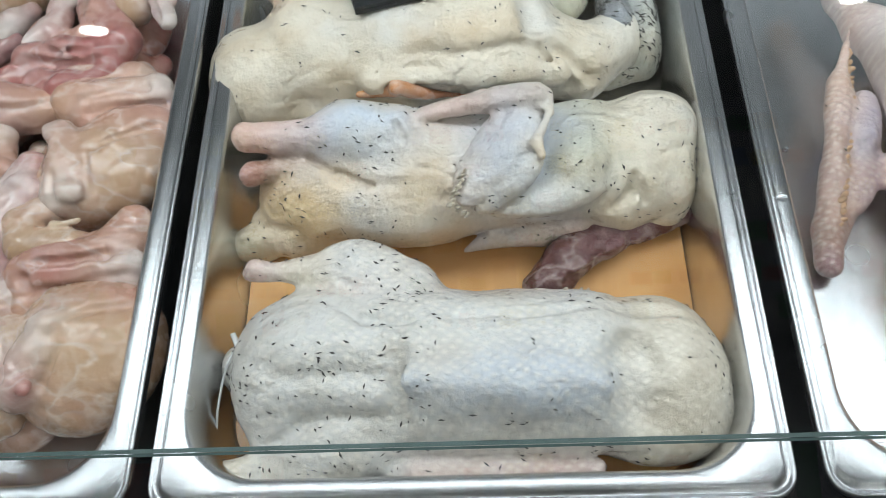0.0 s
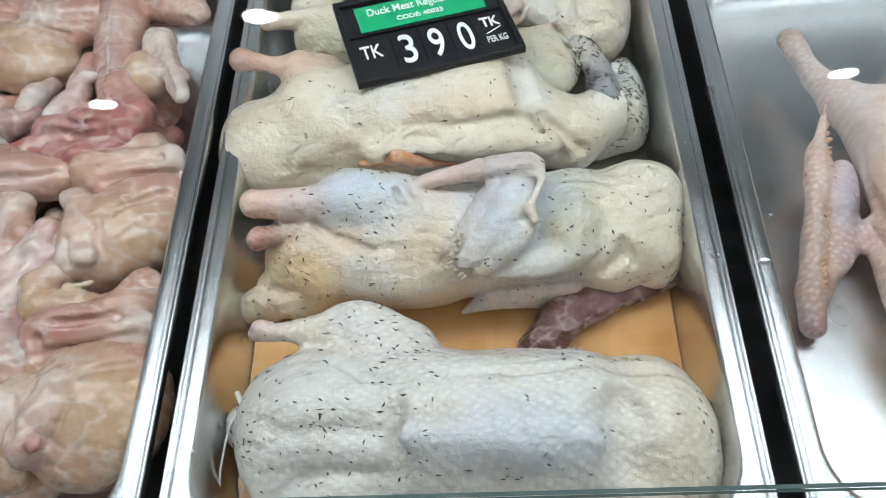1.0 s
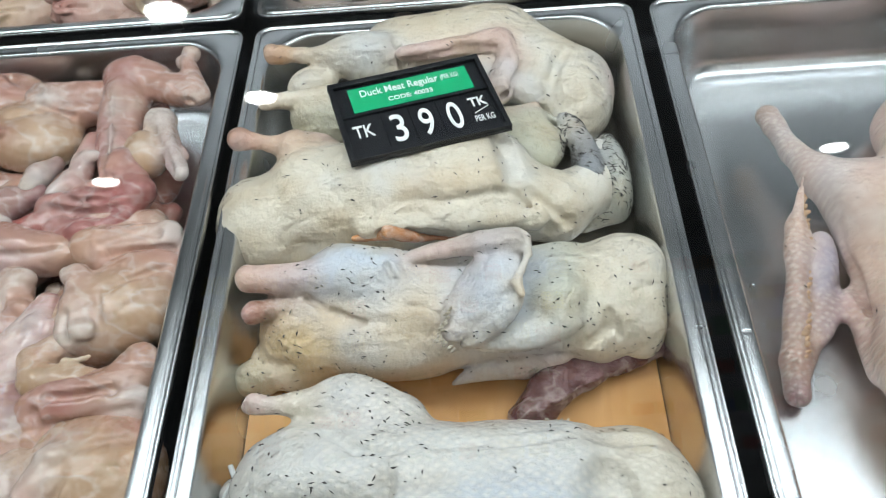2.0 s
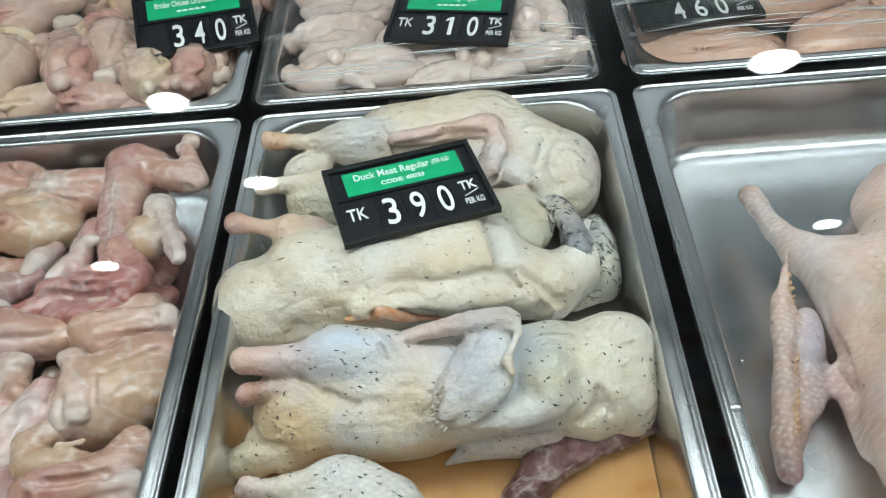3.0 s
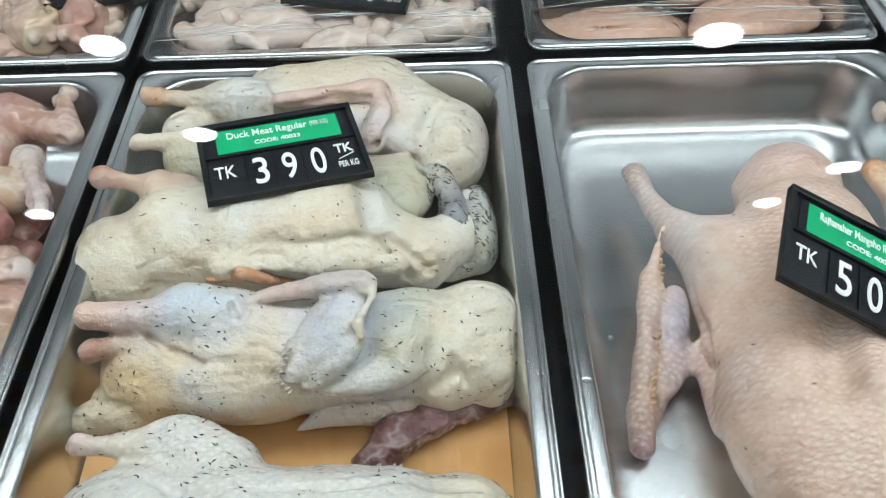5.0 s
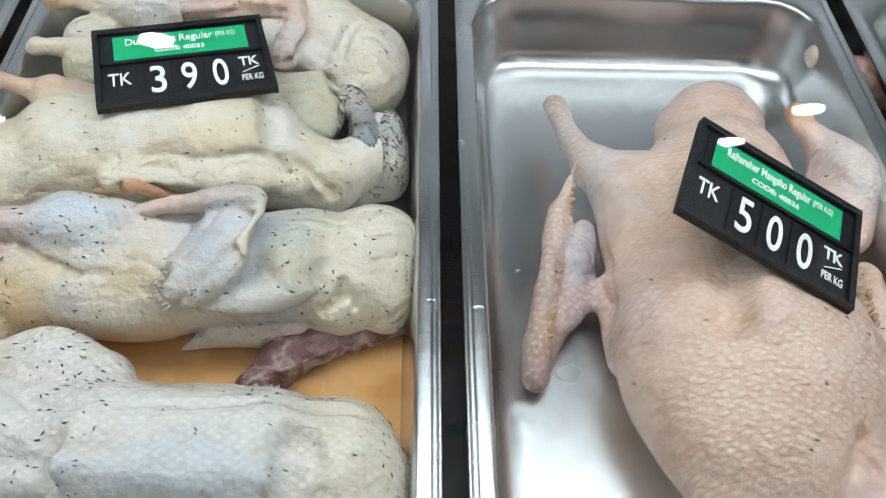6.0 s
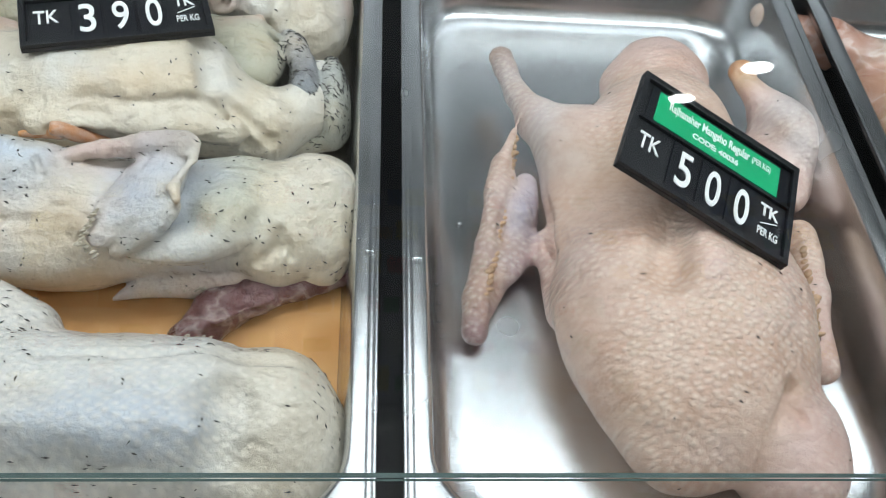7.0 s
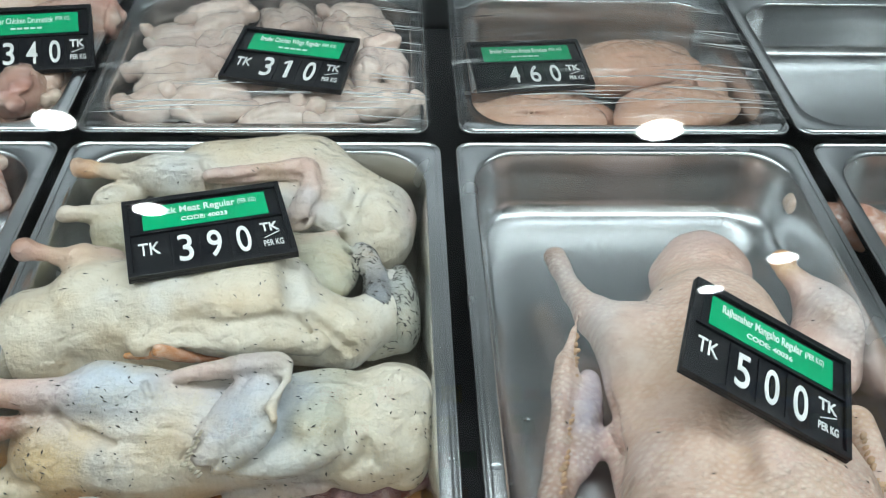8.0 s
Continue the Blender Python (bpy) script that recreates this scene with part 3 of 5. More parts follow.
side_duck = duck([ell((0.2091, 0.6449, 0.8850), (0.0161, 0.0200, 0.0180), (0.74, 0.50, 0.36), -19, -0, k=0.0080), cap((0.1693, 0.6546, 0.8740), (0.2365, 0.6556, 0.8760), 0.038, 0.041, YELL), cap((0.2219, 0.6594, 0.8780), (0.3095, 0.6610, 0.8770), 0.040, 0.037, BLUE), ell((0.3561, 0.6620, 0.8700), (0.036, 0.042, 0.040), CREAM, -12), ell((0.3289, 0.6692, 0.8760), (0.036, 0.038, 0.034), GREEN),
      ell((0.1588, 0.6531, 0.8680), (0.032, 0.032, 0.032), YELL), ell((0.2158, 0.6355, 0.8840), (0.040, 0.024, 0.024), PALE),
      cap((0.2140, 0.6687, 0.9050), (0.1856, 0.6717, 0.9080), 0.022, 0.020, BLUE, 0.008), ell((0.1965, 0.6684, 0.9080), (0.036, 0.019, 0.021), BLUE, 4, k=0.006), cap((0.1689, 0.6665, 0.9130), (0.1317, 0.6636, 0.9200), 0.0125, 0.0080, PINK, 0.006), ell((0.1271, 0.6632, 0.9210), (0.007, 0.0090, 0.0080), (0.68, 0.47, 0.38), k=0.004),
      cap((0.1671, 0.6604, 0.9020), (0.1455, 0.6617, 0.9030), 0.007, 0.006, (0.40, 0.20, 0.11), 0.004), cap((0.1642, 0.6547, 0.9030), (0.1330, 0.6483, 0.9050), 0.005, 0.0065, (0.26, 0.11, 0.055), 0.003), ell((0.1288, 0.6477, 0.9050), (0.0055, 0.0075, 0.0075), (0.34, 0.075, 0.06), k=0.003), ell((0.1277, 0.6456, 0.9070), (0.005, 0.005, 0.006), (0.70, 0.50, 0.46), k=0.002),
      ell((0.1268, 0.6259, 0.8580), (0.020, 0.012, 0.016), GREEN, 15, k=0.006), ell((0.1422, 0.6328, 0.8620), (0.016, 0.010, 0.010), (0.6, 0.36, 0.28), k=0.003), ell((0.1396, 0.6351, 0.8680), (0.018, 0.009, 0.010), CREAM, -10, k=0.004), ell((0.1533, 0.6292, 0.8600), (0.020, 0.016, 0.016), CREAM, k=0.006),
      cap((0.2303, 0.6726, 0.9195), (0.2569, 0.6754, 0.9250), 0.0024, 0.0058, PINK, 0.0015), cap((0.2569, 0.6754, 0.9250), (0.2786, 0.6766, 0.9270), 0.0058, 0.0078, (0.60, 0.47, 0.43), 0.0020), cap((0.2786, 0.6766, 0.9270), (0.3017, 0.6744, 0.9290), 0.0078, 0.0105, (0.60, 0.52, 0.48), 0.0030), cap((0.2345, 0.6767, 0.9180), (0.2714, 0.6829, 0.9230), 0.0030, 0.0060, (0.60, 0.50, 0.46), 0.0020),
      ell((0.2785, 0.6476, 0.9185), (0.0386, 0.0165, 0.0085), (0.50, 0.48, 0.51), -129, 15, k=0.0020), ell((0.2881, 0.6476, 0.9205), (0.0262, 0.0140, 0.0095), BLUE, -126, 13, k=0.0030), ell((0.2847, 0.6285, 0.9118), (0.0256, 0.0105, 0.0080), (0.48, 0.49, 0.48), -152, 27, k=0.0020),
      cap((0.3089, 0.6761, 0.9320), (0.3096, 0.6614, 0.9320), 0.0042, 0.0036, CREAM, 0.0020), cap((0.3096, 0.6614, 0.9320), (0.3009, 0.6432, 0.9300), 0.0036, 0.0030, CREAM, 0.0020), cap((0.3009, 0.6432, 0.9300), (0.3038, 0.6357, 0.9280), 0.0030, 0.0028, YELL, 0.0020),
      ell((0.3071, 0.6280, 0.8970), (0.0377, 0.0125, 0.0120), PALE, -168, 2, k=0.0030), ell((0.3272, 0.6478, 0.9042), (0.0192, 0.0170, 0.0140), GREEN, -145, -13, k=0.0060),
      cap((0.3764, 0.6800, 0.8800), (0.3795, 0.6512, 0.8680), 0.0290, 0.0230, CREAM, 0.0080), cap((0.3824, 0.6620, 0.8720), (0.3811, 0.6428, 0.8600), 0.0190, 0.0160, CREAM, 0.0060),
      cap((0.3402, 0.6296, 0.8620), (0.3045, 0.6247, 0.8600), 0.0060, 0.0095, PINK, 0.0020), cap((0.3045, 0.6247, 0.8600), (0.2784, 0.6247, 0.8600), 0.0095, 0.0085, (0.50, 0.48, 0.51), 0.0020), cap((0.2784, 0.6247, 0.8600), (0.2560, 0.6173, 0.8520), 0.0080, 0.0022, (0.50, 0.48, 0.51), 0.0020), cap((0.3120, 0.6232, 0.8530), (0.2705, 0.6222, 0.8520), 0.0030, 0.0026, (0.56, 0.46, 0.45), 0.0015),
      cut((0.1669, 0.6529, 0.9119), (0.1882, 0.6354, 0.9078), 0.0018), cut((0.1882, 0.6354, 0.9078), (0.2158, 0.6311, 0.9111), 0.0015, 0.006), cut((0.1344, 0.6271, 0.8736), (0.1530, 0.6193, 0.8801), 0.0022),
      cut((0.2316, 0.6641, 0.9235), (0.2853, 0.6636, 0.9305), 0.0020), cut((0.2853, 0.6636, 0.9305), (0.2797, 0.6549, 0.9285), 0.0014), cut((0.3128, 0.6560, 0.9290), (0.3086, 0.6449, 0.9270), 0.0034, 0.0030), cut((0.3181, 0.6561, 0.9250), (0.3128, 0.6461, 0.9250), 0.0030, 0.0030), cut((0.2665, 0.6158, 0.8930), (0.3034, 0.6132, 0.8930), 0.0022), cut((0.3034, 0.6132, 0.8930), (0.3410, 0.6197, 0.8900), 0.0022), cut((0.3578, 0.6360, 0.9000), (0.3562, 0.6285, 0.8920), 0.0020), cut((0.3562, 0.6285, 0.8920), (0.3453, 0.6231, 0.8840), 0.0022),
      cut((0.3613, 0.6335, 0.8970), (0.3652, 0.6276, 0.8860), 0.0012), cut((0.2209, 0.6640, 0.9240), (0.2251, 0.6549, 0.9210), 0.0016), cut((0.3267, 0.6549, 0.9235), (0.3271, 0.6358, 0.9155), 0.0014, 0.0060), cut((0.1832, 0.6453, 0.9080), (0.2050, 0.6345, 0.9050), 0.0015, 0.0060), cut((0.3331, 0.6402, 0.9085), (0.3114, 0.6292, 0.9000), 0.0012, 0.0060)],
     7, "whole plucked duck on its side, folded wing and leg raised", 270, 0.0043)
duck([ell((0.1221, 0.7454, 0.8740), (0.040, 0.040, 0.038), CREAM), cap((0.1589, 0.7590, 0.8800), (0.2089, 0.7594, 0.8820), 0.044, 0.044, CREAM), cap((0.2089, 0.7594, 0.8820), (0.2791, 0.7682, 0.8840), 0.044, 0.042, CREAM), ell((0.2490, 0.7825, 0.8940), (0.046, 0.024, 0.026), GREEN, 8),
      cap((0.2914, 0.7638, 0.8760), (0.3342, 0.7532, 0.8680), 0.036, 0.027, CREAM), cap((0.3383, 0.7548, 0.8660), (0.3649, 0.7699, 0.8680), 0.024, 0.021, CREAM, 0.008), cap((0.3649, 0.7699, 0.8680), (0.3727, 0.7961, 0.8720), 0.019, 0.015, PALE, 0.008),
      cap((0.1587, 0.7932, 0.8960), (0.1452, 0.7923, 0.9080), 0.020, 0.014, PINK), cap((0.1463, 0.7903, 0.9100), (0.1147, 0.7929, 0.9170), 0.0095, 0.006, (0.58, 0.38, 0.30), 0.006), cap((0.1155, 0.7929, 0.9170), (0.1062, 0.7933, 0.9190), 0.006, 0.0065, (0.50, 0.30, 0.22), 0.004), ell((0.1050, 0.7933, 0.9190), (0.009, 0.009, 0.008), (0.42, 0.22, 0.16), k=0.004),
      cap((0.2008, 0.7161, 0.9012), (0.2655, 0.7236, 0.8954), 0.008, 0.007, CREAM, 0.009), cap((0.2655, 0.7236, 0.8954), (0.3197, 0.7316, 0.8845), 0.007, 0.010, CREAM, 0.009), cap((0.2298, 0.7401, 0.9125), (0.2886, 0.7480, 0.9107), 0.006, 0.006, YELL, 0.010),
      cap((0.1538, 0.7231, 0.8720), (0.2145, 0.7197, 0.8720), 0.013, 0.010, CREAM, 0.006),
      cut((0.2212, 0.7257, 0.9135), (0.3046, 0.7389, 0.9044), 0.0010, 0.007), cut((0.2100, 0.7113, 0.9007), (0.2837, 0.7258, 0.8838), 0.0028), cut((0.2015, 0.7191, 0.9060), (0.2400, 0.7240, 0.9060), 0.0008, 0.006),
      cut((0.2984, 0.7768, 0.9178), (0.3063, 0.7490, 0.9113), 0.004, 0.012), cut((0.3182, 0.7420, 0.9007), (0.3440, 0.7303, 0.8759), 0.0022, 0.008), cut((0.3084, 0.7371, 0.9002), (0.3315, 0.7280, 0.8725), 0.0018, 0.008)],
     12, "whole plucked cream duck with bent neck, lying beside others", 110, 0.0042)
duck([cap((0.2156, 0.8283, 0.8660), (0.3131, 0.8172, 0.8700), 0.030, 0.032, GREEN), ell((0.3214, 0.8055, 0.8820), (0.028, 0.030, 0.018), GREEN, 20), ell((0.3571, 0.8076, 0.8860), (0.011, 0.026, 0.010), (0.36, 0.38, 0.42), 22, k=0.003), ell((0.3632, 0.7827, 0.8800), (0.011, 0.026, 0.014), (0.16, 0.17, 0.19), 15, k=0.004),
      ell((0.3825, 0.7821, 0.8640), (0.014, 0.038, 0.026), (0.44, 0.44, 0.38), 4, k=0.004), cap((0.3594, 0.7565, 0.8500), (0.3771, 0.7636, 0.8550), 0.013, 0.015, (0.50, 0.49, 0.40)),
      cap((0.1644, 0.8603, 0.8920), (0.1288, 0.8509, 0.9030), 0.012, 0.0055, BONE, 0.008), cap((0.1310, 0.8509, 0.9030), (0.1167, 0.8487, 0.9050), 0.0055, 0.0052, BONE, 0.004), ell((0.1158, 0.8487, 0.9050), (0.007, 0.006, 0.006), (0.70, 0.58, 0.46), k=0.004), ell((0.1131, 0.8469, 0.9030), (0.005, 0.004, 0.004), (0.70, 0.58, 0.46), k=0.002), ell((0.1453, 0.8465, 0.8840), (0.014, 0.012, 0.016), GREEN, k=0.005), ell((0.1457, 0.8424, 0.8720), (0.014, 0.014, 0.014), (0.56, 0.50, 0.32), k=0.005), ell((0.1657, 0.8557, 0.8720), (0.03, 0.03, 0.026), GREEN),
      cap((0.3076, 0.8266, 0.8960), (0.3270, 0.8373, 0.8920), 0.005, 0.004, PINK, 0.003), cut((0.3392, 0.8181, 0.8947), (0.3483, 0.8237, 0.8355), 0.003), cut((0.3725, 0.8259, 0.8673), (0.3728, 0.7501, 0.8644), 0.002)],
     17, "plucked duck with dark patches of unplucked feathers, under others", 420, 0.0055, keep=lambda p: p.x > 0.343)
duck([cap((0.2181, 0.9127, 0.8760), (0.2973, 0.9157, 0.8800), 0.041, 0.041, CREAM), cap((0.2977, 0.9133, 0.8820), (0.3431, 0.8826, 0.8760), 0.040, 0.038, CREAM), ell((0.3637, 0.8674, 0.8700), (0.032, 0.044, 0.036), CREAM, -10), cap((0.2291, 0.9191, 0.8900), (0.3072, 0.9271, 0.8900), 0.024, 0.026, YELL),
      ell((0.1943, 0.8966, 0.9040), (0.036, 0.019, 0.022), PALE, -4, k=0.008), cap((0.1702, 0.8935, 0.9090), (0.1419, 0.8910, 0.9140), 0.012, 0.0065, (0.56, 0.52, 0.46), 0.008), cap((0.1442, 0.8910, 0.9140), (0.1268, 0.8919, 0.9150), 0.0062, 0.0065, (0.58, 0.42, 0.26), 0.004), ell((0.1241, 0.8919, 0.9150), (0.009, 0.008, 0.008), ORNG, k=0.003), ell((0.1164, 0.8934, 0.9150), (0.007, 0.009, 0.009), (0.60, 0.44, 0.34), k=0.003),
      ell((0.1479, 0.8759, 0.8950), (0.022, 0.014, 0.016), CREAM, 30, k=0.006), cap((0.2248, 0.8833, 0.9150), (0.3022, 0.8898, 0.9170), 0.007, 0.0095, PINK, 0.0022), cap((0.3046, 0.8888, 0.9160), (0.3109, 0.8739, 0.9120), 0.010, 0.009, PINK, 0.0022), cap((0.3108, 0.8726, 0.9100), (0.2994, 0.8490, 0.9000), 0.010, 0.012, (0.62, 0.52, 0.48), 0.0022),
      cap((0.2841, 0.8786, 0.8967), (0.3274, 0.8544, 0.8893), 0.013, 0.013, PALE, 0.0022), ell((0.3879, 0.8703, 0.8850), (0.004, 0.012, 0.006), REDD, 10, k=0.002),
      cut((0.2269, 0.8776, 0.9137), (0.2985, 0.8795, 0.9182), 0.0016), cut((0.2663, 0.8803, 0.9199), (0.3133, 0.8654, 0.9191), 0.0016), cut((0.3133, 0.8837, 0.9219), (0.3195, 0.8663, 0.9093), 0.0022), cut((0.3195, 0.8663, 0.9093), (0.3003, 0.8384, 0.9004), 0.0022), cut((0.2180, 0.8951, 0.9186), (0.2245, 0.8799, 0.9007), 0.002), cut((0.3494, 0.8744, 0.9116), (0.3427, 0.8525, 0.8998), 0.003, 0.010)],
     21, "whole plucked duck with orange shank, lying at the pan's back", 70, 0.0045)
PURP = (0.16, 0.075, 0.078)
tagged(soft_body("duck_neck", [cap((0.3932, 0.6360, 0.8530), (0.3444, 0.6225, 0.8540), 0.007, 0.0115, PURP), cap((0.3444, 0.6225, 0.8540), (0.3217, 0.6096, 0.8540), 0.0115, 0.0135, PURP),
                               cap((0.3217, 0.6096, 0.8540), (0.3055, 0.5917, 0.8510), 0.0135, 0.0135, (0.13, 0.055, 0.05)), cap((0.3808, 0.6343, 0.8620), (0.3319, 0.6146, 0.8680), 0.0015, 0.0015, (0.22, 0.12, 0.12), 0.003), cap((0.3573, 0.6167, 0.8620), (0.3233, 0.5942, 0.8660), 0.0013, 0.0013, (0.22, 0.12, 0.12), 0.003),
                               cap((0.3265, 0.6119, 0.8660), (0.3144, 0.5898, 0.8640), 0.0013, 0.0013, (0.2, 0.10, 0.10), 0.003)],
               NECK_FLESH, 5, 0.0018, 0.0009, 0.02), "skinned dark purple duck neck lying in bloody water", "duck neck")
tagged(soft_body("duck_gland", [cap((0.1913, 0.7121, 0.8950), (0.2148, 0.7133, 0.8980), 0.0025, 0.0055, ORNG, 0.006), cap((0.2162, 0.7076, 0.9051), (0.2380, 0.7167, 0.8857), 0.0055, 0.004, (0.50, 0.20, 0.07), 0.0022), cap((0.2380, 0.7167, 0.8857), (0.2641, 0.7185, 0.8803), 0.003, 0.002, (0.40, 0.16, 0.08), 0.0022)],
               CHICKEN_SKIN, 6, 0.0015, 0.0006, 0.02), "orange scrap of offal caught between ducks", "offal")

# ---- the goose ----
TAN, ROSE, GREY = (0.66, 0.47, 0.37), (0.66, 0.47, 0.41), (0.58, 0.52, 0.51)
goose = soft_body("plucked_goose", [
    ell((0.606, 0.605, 0.872), (0.081, 0.112, 0.056), TAN), ell((0.614, 0.705, 0.874), (0.060, 0.105, 0.050), TAN, -6), ell((0.6290, 0.8081, 0.8660), (0.040, 0.047, 0.037), ROSE, -8), cap((0.6133, 0.7554, 0.8760), (0.6148, 0.6935, 0.8860), 0.036, 0.040, TAN),
    ell((0.652, 0.520, 0.862), (0.036, 0.046, 0.038), ROSE, 10), ell((0.598, 0.536, 0.862), (0.042, 0.046, 0.034), TAN, -25), cap((0.5580, 0.7350, 0.8700), (0.5540, 0.6600, 0.8680), 0.030, 0.026, TAN, 0.014), cap((0.610, 0.730, 0.923), (0.604, 0.600, 0.927), 0.005, 0.005, ROSE, 0.024),
    cap((0.5620, 0.7400, 0.8730), (0.5340, 0.7600, 0.8730), 0.029, 0.017, ROSE), cap((0.5320, 0.7640, 0.8740), (0.5200, 0.7900, 0.8720), 0.0150, 0.0088, GREY, 0.008), cap((0.5200, 0.7900, 0.8720), (0.5125, 0.8180, 0.8720), 0.0085, 0.0080, (0.50, 0.42, 0.40), 0.006),
    cap((0.5125, 0.8180, 0.8720), (0.5100, 0.8300, 0.8720), 0.0082, 0.0105, (0.42, 0.32, 0.27), 0.005), cap((0.5400, 0.7480, 0.8780), (0.5480, 0.7100, 0.8790), 0.018, 0.018, (0.60, 0.57, 0.56)),
    ell((0.7169, 0.7588, 0.8720), (0.022, 0.036, 0.026), GREY, 14), cap((0.7051, 0.7816, 0.8780), (0.6925, 0.7967, 0.8860), 0.014, 0.009, ROSE, 0.008), ell((0.6910, 0.8081, 0.8880), (0.010, 0.011, 0.009), (0.55, 0.26, 0.10), k=0.003), ell((0.6909, 0.7970, 0.8880), (0.008, 0.004, 0.007), (0.70, 0.52, 0.22), k=0.002),
    ell((0.7076, 0.7337, 0.8620), (0.024, 0.040, 0.020), ROSE),
    cap((0.5190, 0.7650, 0.8800), (0.5010, 0.7160, 0.8780), 0.0022, 0.0055, TAN, 0.002), cap((0.5010, 0.7160, 0.8780), (0.4890, 0.6570, 0.8650), 0.0055, 0.0070, (0.50, 0.35, 0.27), 0.003), cap((0.4890, 0.6570, 0.8650), (0.4815, 0.6226, 0.8530), 0.0075, 0.0095, (0.38, 0.25, 0.22), 0.003), cap((0.4815, 0.6226, 0.8530), (0.4790, 0.6010, 0.8470), 0.0095, 0.0085, (0.28, 0.17, 0.17), 0.004),
    cap((0.5130, 0.7420, 0.8760), (0.5055, 0.7050, 0.8745), 0.0018, 0.0032, (0.64, 0.46, 0.34), 0.0015), cap((0.5055, 0.7050, 0.8745), (0.4970, 0.6600, 0.8640), 0.0032, 0.0040, (0.64, 0.46, 0.34), 0.0015), cap((0.4970, 0.6600, 0.8640), (0.4880, 0.6250, 0.8560), 0.0040, 0.0035, (0.48, 0.34, 0.30), 0.0015),
    ell((0.5090, 0.6720, 0.8570), (0.044, 0.0165, 0.0105), (0.38, 0.36, 0.46), 72, k=0.003), cap((0.5190, 0.7080, 0.8660), (0.5130, 0.6820, 0.8630), 0.0085, 0.0130, (0.40, 0.38, 0.48), 0.003), cap((0.5120, 0.6820, 0.8630), (0.5010, 0.6500, 0.8540), 0.0120, 0.0080, (0.42, 0.38, 0.45), 0.003), cap((0.5010, 0.6500, 0.8540), (0.4890, 0.6160, 0.8480), 0.0080, 0.0040, (0.40, 0.28, 0.28), 0.003),
    cap((0.5060, 0.6560, 0.8540), (0.5300, 0.6560, 0.8580), 0.0060, 0.0080, (0.60, 0.36, 0.34), 0.004), cap((0.5320, 0.6640, 0.8620), (0.5350, 0.6113, 0.8500), 0.012, 0.009, ROSE, 0.006),
    cap((0.7037, 0.6669, 0.8680), (0.7017, 0.6236, 0.8640), 0.012, 0.013, TAN, 0.006), cap((0.7017, 0.6236, 0.8640), (0.6967, 0.5737, 0.8560), 0.013, 0.010, ROSE, 0.006),
    cut((0.5192, 0.6946, 0.8800), (0.5335, 0.6505, 0.8704), 0.0028), cut((0.5950, 0.6440, 0.9283), (0.5799, 0.5968, 0.9250), 0.004, 0.020), cut((0.6329, 0.5166, 0.9014), (0.6443, 0.5335, 0.9048), 0.003, 0.006), cut((0.6415, 0.5299, 0.9050), (0.6474, 0.5192, 0.8993), 0.0022),
    cut((0.5260, 0.7080, 0.8780), (0.5330, 0.6620, 0.8700), 0.0022)],
    GOOSE_SKIN, 31, 0.0022, 0.0014, 0.08, folds=(0.08, 0.0008, (1.2, 0.7, 1.0)))
quills(goose, 45, 77, 0.004, name="pinfeather_stubs")
tagged(goose, "whole plucked pinkish goose, breast up, wings spread", "goose")


def wing_ridge(points, count, r, parent, seed, mat=None):
    """The uneven row of empty quill sockets along a wing's edge."""
    g = random.Random(seed)
    bm = bmesh.new()
    for i in range(count):
        t = i / (count - 1) * (len(points) - 1)
        k = min(int(t), len(points) - 2)
        c = Vector(points[k]).lerp(Vector(points[k + 1]), t - k) + Vector((g.uniform(-.0012, .0012), g.uniform(-.001, .001), g.uniform(-.0008, .0006)))
        m = Matrix.Translation(c) @ Matrix.Rotation(radians(g.uniform(10, 50)), 4, "Z") @ Matrix.Diagonal((r * g.uniform(1.1, 1.9), r * g.uniform(0.5, 0.9), r * g.uniform(0.6, 1.0), 1))
        bmesh.ops.create_icosphere(bm, subdivisions=2, radius=1, matrix=m)
    return part("quill_sockets", bm, mat or SOCKET, parent, "row of empty quill sockets", True)


SOCKET = plain("quill_socket_skin", (0.48, 0.31, 0.19), 0.45, 200, 0.3)
PALE_SOCKET = plain("pale_quill_socket_skin", (0.42, 0.37, 0.29), 0.4, 260, 0.35)
wing_ridge([(0.5125, 0.7420, 0.8780), (0.5050, 0.7050, 0.8775), (0.5010, 0.6850, 0.8735), (0.4950, 0.6600, 0.8690), (0.4860, 0.6200, 0.8610)], 40, 0.0026, goose, 4)
wing_ridge([(0.6989, 0.6511, 0.8754), (0.6968, 0.6180, 0.8721), (0.6744, 0.5744, 0.8964)], 16, 0.0030, goose, 5)

wing_ridge([(0.2604, 0.6314, 0.9225), (0.2548, 0.6239, 0.9175), (0.2512, 0.6157, 0.9115), (0.2602, 0.6108, 0.9075)], 34, 0.0012, side_duck, 8, PALE_SOCKET)
wing_ridge([(0.2705, 0.6183, 0.8560), (0.2893, 0.6175, 0.8620), (0.3113, 0.6176, 0.8660)], 20, 0.0010, side_duck, 10, PALE_SOCKET)
wing_ridge([(0.2560, 0.5660, 0.8960), (0.2850, 0.5670, 0.8960), (0.3250, 0.5680, 0.8930)], 26, 0.0011, breast_duck, 11, PALE_SOCKET)

# ---- chicken pieces ----
FLESH, RAW, FAT, KNOB, TANC = (0.43, 0.235, 0.185), (0.31, 0.10, 0.09), (0.49, 0.33, 0.215), (0.60, 0.51, 0.43), (0.46, 0.305, 0.195)
RED = (0.34, 0.09, 0.08)
DRUM, WHITE_BONE = (0.57, 0.40, 0.32), (0.70, 0.63, 0.55)


